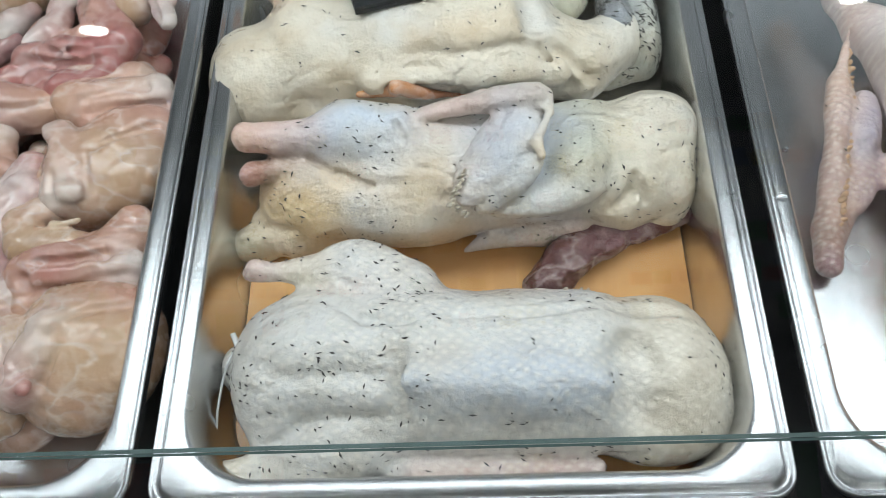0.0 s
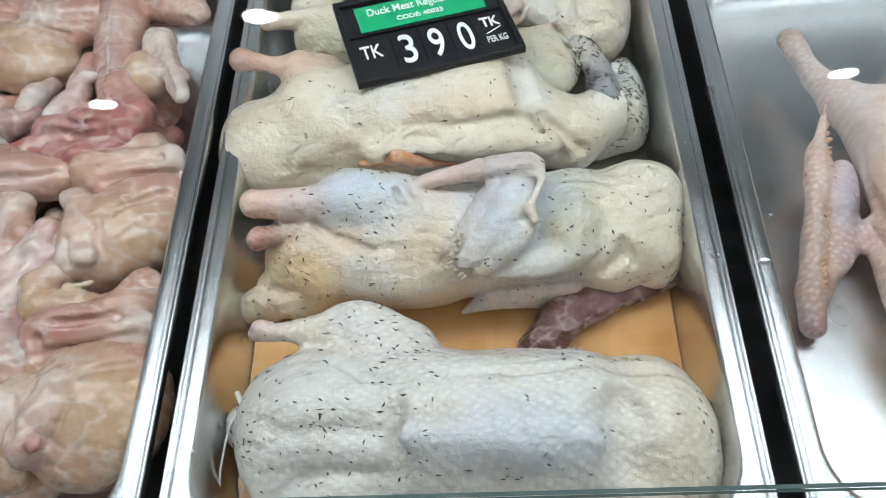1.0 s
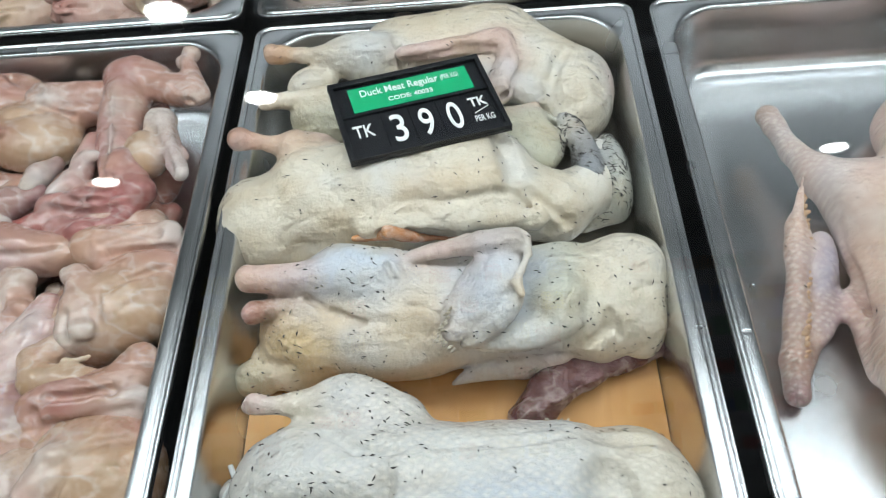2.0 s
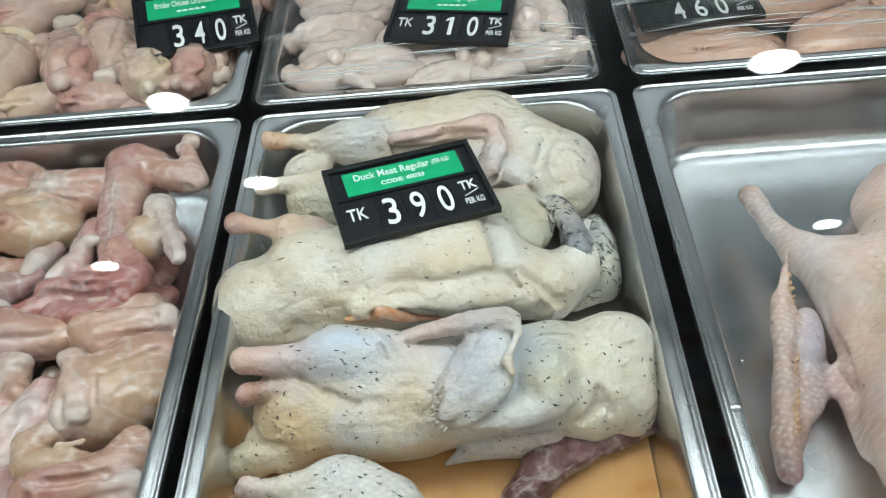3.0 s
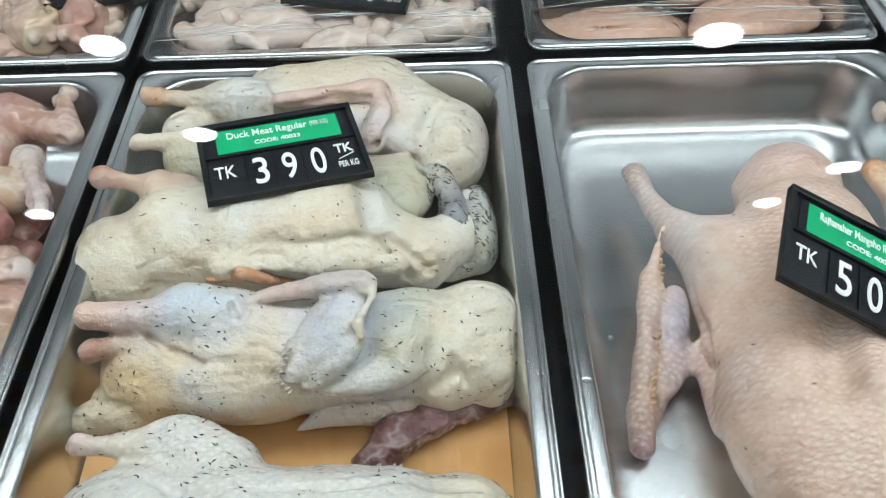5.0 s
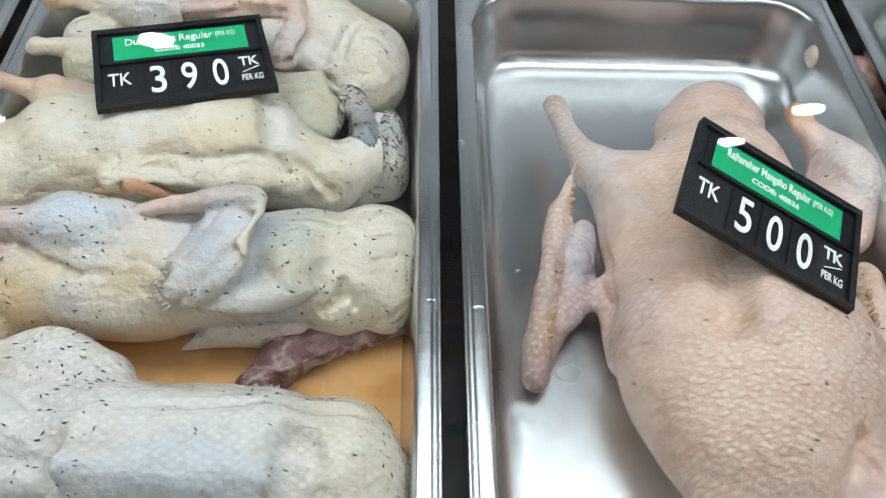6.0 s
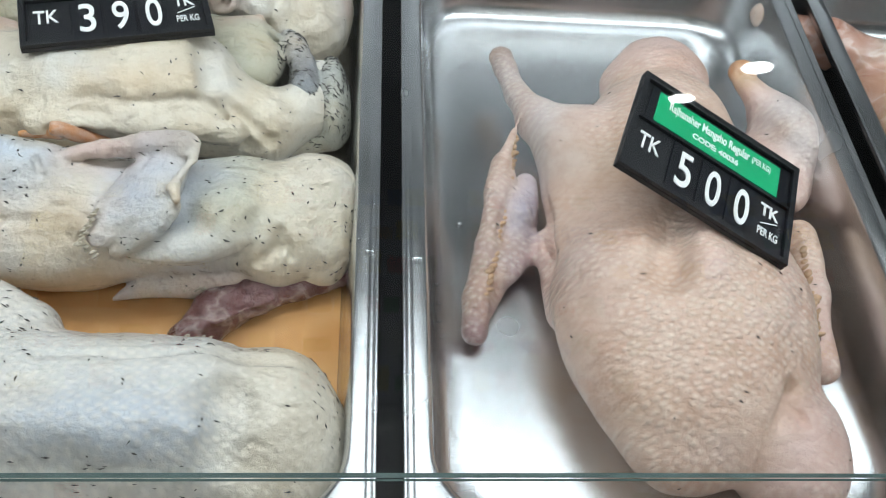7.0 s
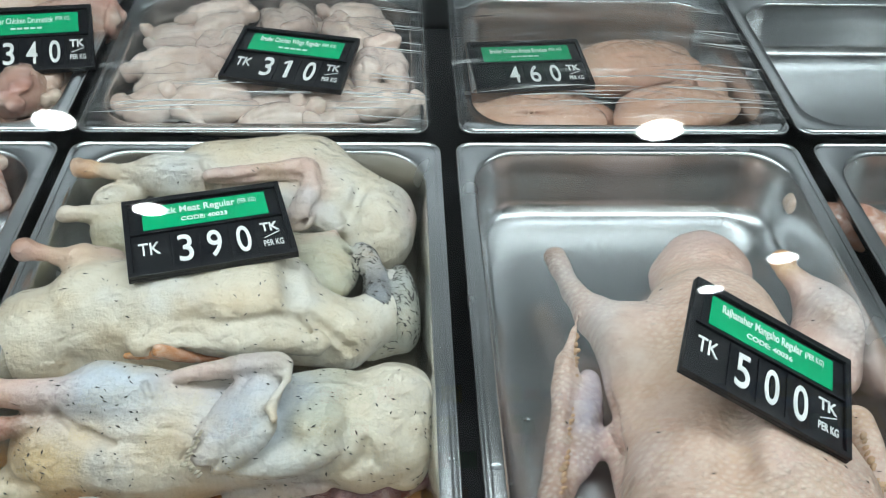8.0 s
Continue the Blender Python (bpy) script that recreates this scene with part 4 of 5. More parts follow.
def turn(p, at, angle, tilt=0.0, size=1.0):
    x, y, z = (q * size for q in p)
    c, s = math.cos(radians(tilt)), math.sin(radians(tilt))
    x, z = x * c - z * s, x * s + z * c
    c, s = math.cos(radians(angle)), math.sin(radians(angle))
    return at[0] + x * c - y * s, at[1] + x * s + y * c, at[2] + z


def leg_quarter(at, angle, seed, size=1.0, tone=FLESH, tilt=0.0, bend=35):
    """Thigh with its drumstick, the shank's knuckle bare."""
    T = lambda p: turn(p, at, angle, tilt, size)
    g = random.Random(seed)
    dx, dy = math.cos(radians(bend)), math.sin(radians(bend))
    knee = (0.035, 0.004, 0.004)
    end = (0.035 + 0.072 * dx, 0.004 + 0.072 * dy, 0.006)
    mid = (0.035 + 0.03 * dx, 0.004 + 0.03 * dy, 0.006)
    forms = [ell(T((0, 0, 0)), (0.046 * size, 0.031 * size, 0.019 * size), tone, angle), ell(T((-0.02, 0.008, 0.002)), (0.028 * size, 0.024 * size, 0.016 * size), FAT, angle + 30),
             cap(T(knee), T(mid), 0.016 * size, 0.017 * size, tone, 0.008), cap(T(mid), T(end), 0.015 * size, 0.008 * size, tone, 0.008),
             ell(T((end[0] + 0.005 * dx, end[1] + 0.005 * dy, end[2])), (0.010 * size, 0.010 * size, 0.009 * size), KNOB, k=0.004), ell(T((0.036, 0.002, 0.014)), (0.012 * size, 0.010 * size, 0.007 * size), KNOB, k=0.006),
             ell(T((-0.038, g.uniform(-0.02, 0.02), 0.004)), (0.014 * size, 0.010 * size, 0.009 * size), RAW, angle + 60, k=0.004)]
    return tagged(soft_body("chicken_leg_quarter", forms, CHICKEN_SKIN, seed, 0.0024, 0.0009, 0.045, crisp=0.5, folds=(0.045, 0.0007, (1.0, 1.2, 1.0))), "raw skinless chicken leg quarter with pale knuckle", "chicken leg", "chicken pieces")


def drumstick(at, angle, seed, size=1.0, tone=None, tilt=0.0, cut_end=RAW):
    """A pear of meat on its bone: knuckle at the thin end, cut joint at the thick end."""
    T = lambda p: turn(p, at, angle, tilt, size)
    tone = tone or DRUM
    forms = [ell(T((-0.016, 0, 0)), (0.029 * size, 0.024 * size, 0.022 * size), tone, angle, -tilt), ell(T((0.004, 0.003, 0.002)), (0.024 * size, 0.018 * size, 0.017 * size), tone, angle, -tilt), cap(T((0.008, 0, 0)), T((0.042, 0, 0)), 0.014 * size, 0.0072 * size, tone, 0.010),
             ell(T((0.047, 0.004, 0.001)), (0.0085 * size, 0.0080 * size, 0.0090 * size), KNOB, angle, k=0.004), ell(T((0.048, -0.005, 0.001)), (0.0080 * size, 0.0070 * size, 0.0085 * size), KNOB, angle, k=0.003),
             ell(T((-0.043, 0.001, 0.003)), (0.0055 * size, 0.0165 * size, 0.0150 * size), cut_end, angle, k=0.001), ell(T((-0.047, 0.006, 0.008)), (0.0055 * size, 0.0060 * size, 0.0060 * size), WHITE_BONE, k=0.001), ell(T((-0.047, -0.006, 0.004)), (0.005 * size, 0.0055 * size, 0.0055 * size), (0.62, 0.40, 0.34), k=0.001), ell(T((-0.030, -0.010, 0.016)), (0.014 * size, 0.010 * size, 0.005 * size), cut_end, angle, k=0.002),
             cut(T((-0.020, 0.016, 0.017)), T((0.020, 0.008, 0.013)), 0.0012 * size), cut(T((-0.035, -0.012, 0.016)), T((-0.010, -0.014, 0.017)), 0.0012 * size)]
    return tagged(soft_body("chicken_drumstick", forms, DRUM_SKIN, seed, 0.0021, 0.0008, 0.03, crisp=0.6, folds=(0.045, 0.0006, (1.0, 1.2, 1.0))), "raw chicken drumstick with pale knuckle", "drumstick", "chicken drumsticks")


def chicken_wing(at, angle, seed, size=1.0):
    """A folded wing: the plump drumette, the flat beside it, the tip tucked under."""
    g = random.Random(seed)
    T = lambda p: turn(p, at, angle, g_tilt, size)
    g_tilt = g.uniform(-16, 16)
    P1, P2 = (0.72, 0.60, 0.53), (0.68, 0.52, 0.45)
    forms = [ell(T((-0.004, 0.010, 0.002)), (0.036 * size, 0.0165 * size, 0.0145 * size), P1, angle + g.uniform(-6, 6)), ell(T((0.000, -0.014, 0)), (0.034 * size, 0.0145 * size, 0.0115 * size), P1, angle + g.uniform(-4, 14), k=0.003),
             cap(T((0.026, 0.010, 0.001)), T((0.034, -0.010, 0.001)), 0.010 * size, 0.009 * size, P2, 0.005), cap(T((-0.030, -0.016, 0)), T((-0.012, -0.032, -0.002)), 0.008 * size, 0.0025 * size, P1, 0.003),
             ell(T((-0.038, 0.010, 0.002)), (0.0085 * size, 0.010 * size, 0.0095 * size), P2, angle, k=0.003), ell(T((-0.044, 0.012, 0.004)), (0.004 * size, 0.005 * size, 0.005 * size), WHITE_BONE, k=0.002),
             cut(T((-0.034, -0.002, 0.013)), T((0.022, -0.003, 0.013)), 0.0014 * size), cut(T((-0.020, 0.016, 0.016)), T((0.016, 0.018, 0.014)), 0.0010 * size)]
    return tagged(soft_body("chicken_wing", forms, DRUM_SKIN, seed, 0.0021, 0.0010, 0.025, crisp=0.32, folds=(0.04, 0.0009, (1.0, 1.2, 1.0))), "raw pale folded chicken wing", "chicken wing", "chicken wings")


def chicken_breast(at, angle, seed, size=1.0, tone=(0.66, 0.42, 0.31)):
    T = lambda p: turn(p, at, angle, 0, size)
    forms = [ell(T((-0.008, 0, 0)), (0.056 * size, 0.036 * size, 0.024 * size), tone, angle), ell(T((0.036, -0.006, -0.003)), (0.042 * size, 0.021 * size, 0.015 * size), tone, angle - 12, k=0.014),
             ell(T((-0.004, 0.024, 0.003)), (0.048 * size, 0.012 * size, 0.012 * size), (0.62, 0.47, 0.40), angle + 4, k=0.003), cut(T((-0.046, 0.010, 0.022)), T((0.030, 0.014, 0.016)), 0.0014), cut(T((-0.030, -0.014, 0.022)), T((0.020, -0.010, 0.022)), 0.0010)]
    return tagged(soft_body("chicken_breast", forms, DRUM_SKIN, seed, 0.0024, 0.0008, 0.05, folds=(0.05, 0.0006, (1.0, 1.2, 1.0))), "raw boneless chicken breast, pale pink", "chicken breast", "chicken breasts")


# a lower layer that fills the pan, then the pieces on top
for i, (x, y, a) in enumerate([(-0.18, 0.53, 20), (-0.11, 0.52, 80), (-0.02, 0.53, 150), (-0.17, 0.62, 200), (-0.09, 0.62, 30), (0.0, 0.61, 100), (-0.18, 0.72, 110), (-0.10, 0.71, 10), (-0.01, 0.69, 80),
                               (0.0, 0.77, 170), (-0.17, 0.82, 330), (-0.09, 0.80, 60), (0.01, 0.82, 100), (-0.15, 0.88, 190), (-0.03, 0.88, 180)]):
    leg_quarter((x, y, 0.858), a, 100 + i, 0.9, RAW if i % 3 == 0 else FLESH)
for i, (x, y, a, s) in enumerate([(-0.150, 0.850, 150, 1.1), (-0.160, 0.760, 200, 1.1), (-0.165, 0.660, 120, 1.1), (-0.150, 0.580, 200, 1.1), (-0.165, 0.500, 30, 1.0)]):
    leg_quarter((x, y, 0.884), a, 200 + i, s, FLESH)
def chicken_piece(forms, seed, label, category="chicken piece", h=0.0018, lump=0.0007):
    return tagged(soft_body("chicken_piece", forms, CHICKEN_SKIN, seed, h, lump, 0.04, crisp=0.45, folds=(0.05, 0.0008, (1.0, 1.2, 1.0))), label, category, "chicken pieces")


WHITE, ROSY, PURPLE = (0.58, 0.52, 0.48), (0.42, 0.215, 0.19), (0.30, 0.165, 0.165)
chicken_piece([ell((-0.0885, 0.8495, 0.8820), (0.046, 0.034, 0.024), TANC, -15), ell((-0.1310, 0.8936, 0.8820), (0.042, 0.030, 0.022), FLESH, 20), cap((-0.0827, 0.8821, 0.8930), (-0.0277, 0.8848, 0.8930), 0.015, 0.010, FLESH, 0.006), ell((-0.0734, 0.8742, 0.9000), (0.012, 0.010, 0.009), WHITE, k=0.006),
               cap((-0.0649, 0.8610, 0.8880), (-0.0255, 0.8732, 0.8860), 0.014, 0.010, FLESH), ell((-0.0995, 0.8359, 0.8900), (0.012, 0.007, 0.016), RAW, k=0.003), cut((-0.0974, 0.8531, 0.9043), (-0.0700, 0.8546, 0.9037), 0.002), cut((-0.0807, 0.8610, 0.9047), (-0.0505, 0.8573, 0.8966), 0.002), cut((-0.1157, 0.9070, 0.9002), (-0.0777, 0.8734, 0.9083), 0.002)],
              801, "raw chicken thigh with drumstick, tan skin, whitish joint", "chicken leg")
chicken_piece([cap((-0.0114, 0.8987, 0.8930), (-0.0054, 0.8221, 0.8900), 0.021, 0.018, ROSY), cap((-0.0054, 0.8221, 0.8900), (0.0062, 0.7834, 0.8920), 0.018, 0.015, ROSY), cap((-0.0047, 0.9016, 0.8930), (0.0413, 0.8778, 0.8950), 0.018, 0.013, FLESH, 0.008), ell((0.0516, 0.8702, 0.8980), (0.012, 0.011, 0.010), (0.58, 0.44, 0.36), k=0.004),
               cap((0.0495, 0.8771, 0.8980), (0.0421, 0.9007, 0.9050), 0.0105, 0.0075, FLESH, 0.004), ell((0.0449, 0.9096, 0.9080), (0.008, 0.007, 0.008), (0.60, 0.46, 0.38), k=0.004), ell((0.0355, 0.9028, 0.9050), (0.005, 0.006, 0.006), WHITE, k=0.003),
               cap((-0.0107, 0.8639, 0.9115), (0.0015, 0.7963, 0.9096), 0.0016, 0.0016, WHITE, 0.003), cap((-0.0030, 0.8440, 0.9082), (0.0097, 0.8594, 0.9020), 0.0014, 0.0012, WHITE, 0.003), cut((0.0082, 0.8602, 0.9044), (0.0479, 0.8598, 0.8986), 0.002), cut((0.0011, 0.8588, 0.9093), (0.0159, 0.7971, 0.9076), 0.0018)],
              802, "skinned raw chicken leg and back, rosy with white sinews", "chicken leg")
chicken_piece([ell((0.0219, 0.8089, 0.8950), (0.019, 0.022, 0.016), TANC, 20), ell((0.0295, 0.8373, 0.9000), (0.014, 0.014, 0.011), WHITE), cap((0.0329, 0.8349, 0.9020), (0.0568, 0.7781, 0.9030), 0.009, 0.0065, WHITE, 0.006), cap((0.0393, 0.8333, 0.9000), (0.0576, 0.7964, 0.9020), 0.004, 0.003, FLESH, 0.003), cap((0.0404, 0.8087, 0.9030), (0.0489, 0.7835, 0.9040), 0.003, 0.003, PURPLE, 0.003), cut((0.0359, 0.8070, 0.9080), (0.0521, 0.7754, 0.9063), 0.002)],
              803, "raw chicken wing with whitish skin flap", "chicken wing")
chicken_piece([cap((0.0076, 0.7942, 0.8960), (0.0224, 0.7675, 0.8970), 0.015, 0.014, ROSY), cap((0.0224, 0.7675, 0.8970), (-0.0023, 0.7551, 0.8980), 0.013, 0.012, RAW, 0.006), cap((-0.0023, 0.7551, 0.8980), (-0.0405, 0.7597, 0.8970), 0.012, 0.010, ROSY, 0.006), cap((-0.0305, 0.7396, 0.8930), (-0.0072, 0.7312, 0.8930), 0.010, 0.012, ROSY, 0.004), cap((-0.0072, 0.7312, 0.8930), (0.0168, 0.7448, 0.8920), 0.011, 0.010, RAW, 0.004),
               ell((-0.0121, 0.7295, 0.9000), (0.010, 0.006, 0.006), RED, k=0.002), ell((0.0156, 0.7543, 0.9050), (0.012, 0.004, 0.004), RED, 30, k=0.003), cap((-0.0635, 0.7415, 0.8880), (-0.0387, 0.7491, 0.8900), 0.009, 0.008, RED, 0.004), cut((-0.0348, 0.7496, 0.8988), (0.0193, 0.7444, 0.9037), 0.0025), cut((-0.0190, 0.7541, 0.9080), (0.0106, 0.7526, 0.9073), 0.0015)],
              804, "raw red chicken neck bent back on itself", "chicken neck", 0.002, 0.0018)
chicken_piece([cap((-0.0658, 0.7714, 0.8920), (-0.0582, 0.7923, 0.8970), 0.008, 0.009, WHITE), cap((-0.0582, 0.7923, 0.8970), (-0.0487, 0.8036, 0.8950), 0.009, 0.006, PURPLE, 0.005), ell((-0.0601, 0.7790, 0.8990), (0.008, 0.010, 0.007), WHITE, k=0.004)], 805, "bared whitish chicken wing joint", "chicken wing", 0.002)
chicken_piece([cap((-0.0419, 0.7726, 0.8920), (-0.0324, 0.7855, 0.8960), 0.009, 0.008, WHITE), cap((-0.0285, 0.7822, 0.8930), (-0.0230, 0.8237, 0.8960), 0.010, 0.008, ROSY, 0.005), ell((-0.0184, 0.8023, 0.9020), (0.010, 0.005, 0.005), WHITE, 10, k=0.003), cap((-0.0231, 0.7730, 0.8900), (-0.0021, 0.7812, 0.8920), 0.009, 0.009, FLESH, 0.005)], 806, "raw chicken wing with bare white bone ends", "chicken wing", 0.002)
chicken_piece([cap((-0.1052, 0.7400, 0.8900), (-0.0776, 0.7666, 0.8920), 0.016, 0.013, PURPLE), cap((-0.0776, 0.7666, 0.8920), (-0.0546, 0.7726, 0.8930), 0.013, 0.008, PURPLE), ell((-0.0743, 0.7411, 0.8960), (0.010, 0.010, 0.008), WHITE, k=0.005)], 807, "dark rosy raw chicken drumstick", "drumstick")
chicken_piece([cap((-0.0713, 0.7264, 0.8890), (-0.0249, 0.7193, 0.8890), 0.019, 0.014, FLESH), cap((-0.0650, 0.7144, 0.8860), (-0.0186, 0.7141, 0.8860), 0.015, 0.010, (0.46, 0.34, 0.34)), ell((-0.0173, 0.7161, 0.8900), (0.012, 0.010, 0.010), (0.55, 0.32, 0.18), k=0.005), cut((-0.0601, 0.7109, 0.9016), (-0.0155, 0.7118, 0.9007), 0.0018)], 808, "raw chicken thigh meat, purplish with orange end", "chicken thigh")
chicken_piece([cap((0.0007, 0.7190, 0.8900), (0.0440, 0.7227, 0.8910), 0.018, 0.013, (0.54, 0.34, 0.24)), cap((-0.0036, 0.7392, 0.8860), (0.0385, 0.7418, 0.8860), 0.015, 0.012, (0.46, 0.32, 0.25)), ell((0.0547, 0.7246, 0.8930), (0.012, 0.013, 0.011), WHITE, k=0.005), cap((0.0128, 0.7081, 0.8880), (0.0604, 0.7143, 0.8860), 0.012, 0.008, FLESH), cut((0.0107, 0.7143, 0.9063), (0.0505, 0.7209, 0.9024), 0.0022), cut((0.0143, 0.7044, 0.8995), (0.0592, 0.7133, 0.8939), 0.002)], 809, "raw orange-tinged chicken thigh with white joint", "chicken thigh")
chicken_piece([ell((0.0244, 0.6694, 0.8800), (0.048, 0.036, 0.030), TANC, 30), ell((0.0383, 0.6971, 0.8840), (0.034, 0.020, 0.020), FLESH, 10), cap((0.0026, 0.6871, 0.9020), (0.0089, 0.6632, 0.9010), 0.0095, 0.010, FLESH, 0.005), cap((0.0083, 0.6639, 0.9000), (0.0076, 0.6441, 0.8960), 0.012, 0.013, (0.56, 0.44, 0.38), 0.006), ell((0.0154, 0.6421, 0.9040), (0.012, 0.008, 0.006), WHITE, k=0.003), cap((0.0170, 0.6636, 0.9030), (0.0201, 0.6506, 0.9020), 0.0022, 0.003, RED, 0.002), ell((-0.0020, 0.6867, 0.9030), (0.008, 0.007, 0.008), WHITE, k=0.004),
               cut((0.0230, 0.6696, 0.9105), (0.0272, 0.6395, 0.9017), 0.002), cut((0.0303, 0.6698, 0.9095), (0.0605, 0.6942, 0.8994), 0.002), cut((0.0039, 0.6530, 0.9099), (0.0080, 0.6346, 0.9043), 0.0016)], 810, "large raw chicken breast piece, tan, with bloody joint", "chicken breast")
chicken_piece([cap((-0.0502, 0.6909, 0.8930), (-0.0350, 0.6663, 0.8930), 0.012, 0.011, FLESH), cap((-0.0586, 0.6603, 0.8900), (-0.0446, 0.6857, 0.8930), 0.012, 0.010, (0.55, 0.42, 0.38)), ell((-0.0425, 0.6886, 0.8990), (0.012, 0.009, 0.008), WHITE, k=0.005), cap((-0.0465, 0.6531, 0.8860), (-0.0609, 0.6360, 0.8860), 0.016, 0.016, ROSY)], 811, "raw chicken wing tips, pale pink", "chicken wing", 0.002)
chicken_piece([cap((-0.0350, 0.6377, 0.8920), (-0.0155, 0.6672, 0.8970), 0.013, 0.009, (0.56, 0.40, 0.37)), ell((-0.0202, 0.6506, 0.9020), (0.009, 0.006, 0.006), WHITE, 40, k=0.004), ell((-0.0133, 0.6683, 0.8980), (0.007, 0.007, 0.007), RED, k=0.003), cap((-0.0370, 0.6124, 0.8880), (-0.0165, 0.6444, 0.8940), 0.014, 0.010, (0.56, 0.42, 0.39), 0.004), ell((-0.0117, 0.6473, 0.8960), (0.010, 0.009, 0.009), (0.60, 0.42, 0.40), k=0.004), cut((-0.0219, 0.6244, 0.9025), (-0.0117, 0.6475, 0.9060), 0.0018)], 812, "pair of small pale pink raw drumsticks", "drumstick", 0.002)
chicken_piece([cap((0.0002, 0.6360, 0.8920), (-0.0148, 0.6254, 0.8930), 0.010, 0.011, (0.50, 0.36, 0.29)), cap((-0.0148, 0.6254, 0.8930), (-0.0095, 0.6105, 0.8930), 0.011, 0.012, TANC, 0.006), cap((-0.0095, 0.6105, 0.8930), (0.0195, 0.6101, 0.8950), 0.012, 0.010, TANC, 0.006), cap((0.0108, 0.6198, 0.9020), (0.0258, 0.6209, 0.9030), 0.003, 0.0025, (0.62, 0.50, 0.36), 0.003), ell((0.0239, 0.6135, 0.8900), (0.012, 0.007, 0.008), FLESH, k=0.005)], 813, "raw chicken neck curled into a hook", "chicken neck", 0.002)
chicken_piece([ell((0.0187, 0.5937, 0.8840), (0.044, 0.026, 0.023), FLESH, 8), cap((0.0371, 0.5979, 0.8860), (0.0561, 0.6221, 0.8890), 0.020, 0.014, FLESH), ell((0.0541, 0.5930, 0.8940), (0.016, 0.010, 0.009), WHITE, 30, k=0.006), cap((0.0042, 0.5720, 0.8840), (0.0358, 0.5754, 0.8880), 0.006, 0.004, FAT, 0.004), cap((0.0358, 0.5754, 0.8880), (0.0605, 0.5860, 0.8880), 0.004, 0.006, (0.58, 0.44, 0.38), 0.004), ell((-0.0056, 0.5809, 0.8840), (0.014, 0.022, 0.014), FLESH, 20),
               ell((0.0180, 0.5861, 0.9043), (0.005, 0.002, 0.0015), RED, k=0.002), cut((0.0070, 0.5927, 0.9060), (0.0469, 0.5975, 0.9010), 0.0022), cut((0.0118, 0.5767, 0.8992), (0.0589, 0.5851, 0.8975), 0.0022), cut((0.0000, 0.5839, 0.9011), (0.0083, 0.5622, 0.8985), 0.002)], 814, "raw skinned chicken thigh with a dark spot", "chicken thigh")
chicken_piece([ell((0.0357, 0.5471, 0.8760), (0.046, 0.050, 0.032), TANC, 10), ell((0.0432, 0.5675, 0.8840), (0.030, 0.018, 0.020), FLESH, 15), cap((0.0220, 0.5556, 0.9000), (0.0095, 0.5215, 0.8950), 0.0105, 0.015, (0.56, 0.42, 0.38), 0.005), ell((0.0225, 0.5534, 0.9050), (0.012, 0.008, 0.008), WHITE, k=0.004), ell((0.0337, 0.5527, 0.9030), (0.008, 0.006, 0.005), FAT, k=0.003), cap((0.0200, 0.5477, 0.9060), (0.0229, 0.5406, 0.9060), 0.004, 0.003, WHITE, 0.003), ell((0.0198, 0.5158, 0.9080), (0.005, 0.006, 0.0025), RED, 20, k=0.002), ell((-0.0075, 0.5385, 0.8880), (0.020, 0.030, 0.016), (0.58, 0.46, 0.40), k=0.006),
               cut((0.0336, 0.5427, 0.9084), (0.0241, 0.5193, 0.8997), 0.002), cut((0.0006, 0.5466, 0.9020), (0.0054, 0.5198, 0.9090), 0.0016), cut((0.0384, 0.5567, 0.9082), (0.0708, 0.5664, 0.9001), 0.0022)], 815, "large raw chicken leg piece with bare joint and blood clot", "chicken leg")
chicken_piece([cap((-0.0327, 0.6102, 0.8840), (-0.0156, 0.5774, 0.8840), 0.016, 0.014, PURPLE), cap((-0.0349, 0.5831, 0.8820), (-0.0167, 0.5594, 0.8820), 0.018, 0.016, FLESH), ell((-0.0127, 0.5812, 0.8920), (0.008, 0.010, 0.006), WHITE, k=0.004), ell((-0.0566, 0.6041, 0.8820), (0.04, 0.03, 0.02), ROSY)], 816, "dark raw chicken drumsticks lying lower in the pile", "drumstick")
chicken_piece([ell((-0.0474, 0.5503, 0.8800), (0.05, 0.04, 0.026), FLESH, 20), cap((-0.0405, 0.5680, 0.8900), (-0.0080, 0.5122, 0.8850), 0.014, 0.018, TANC), cut((-0.0202, 0.5473, 0.9021), (-0.0020, 0.5160, 0.9020), 0.002)], 817, "raw chicken leg with pale skin", "chicken leg")

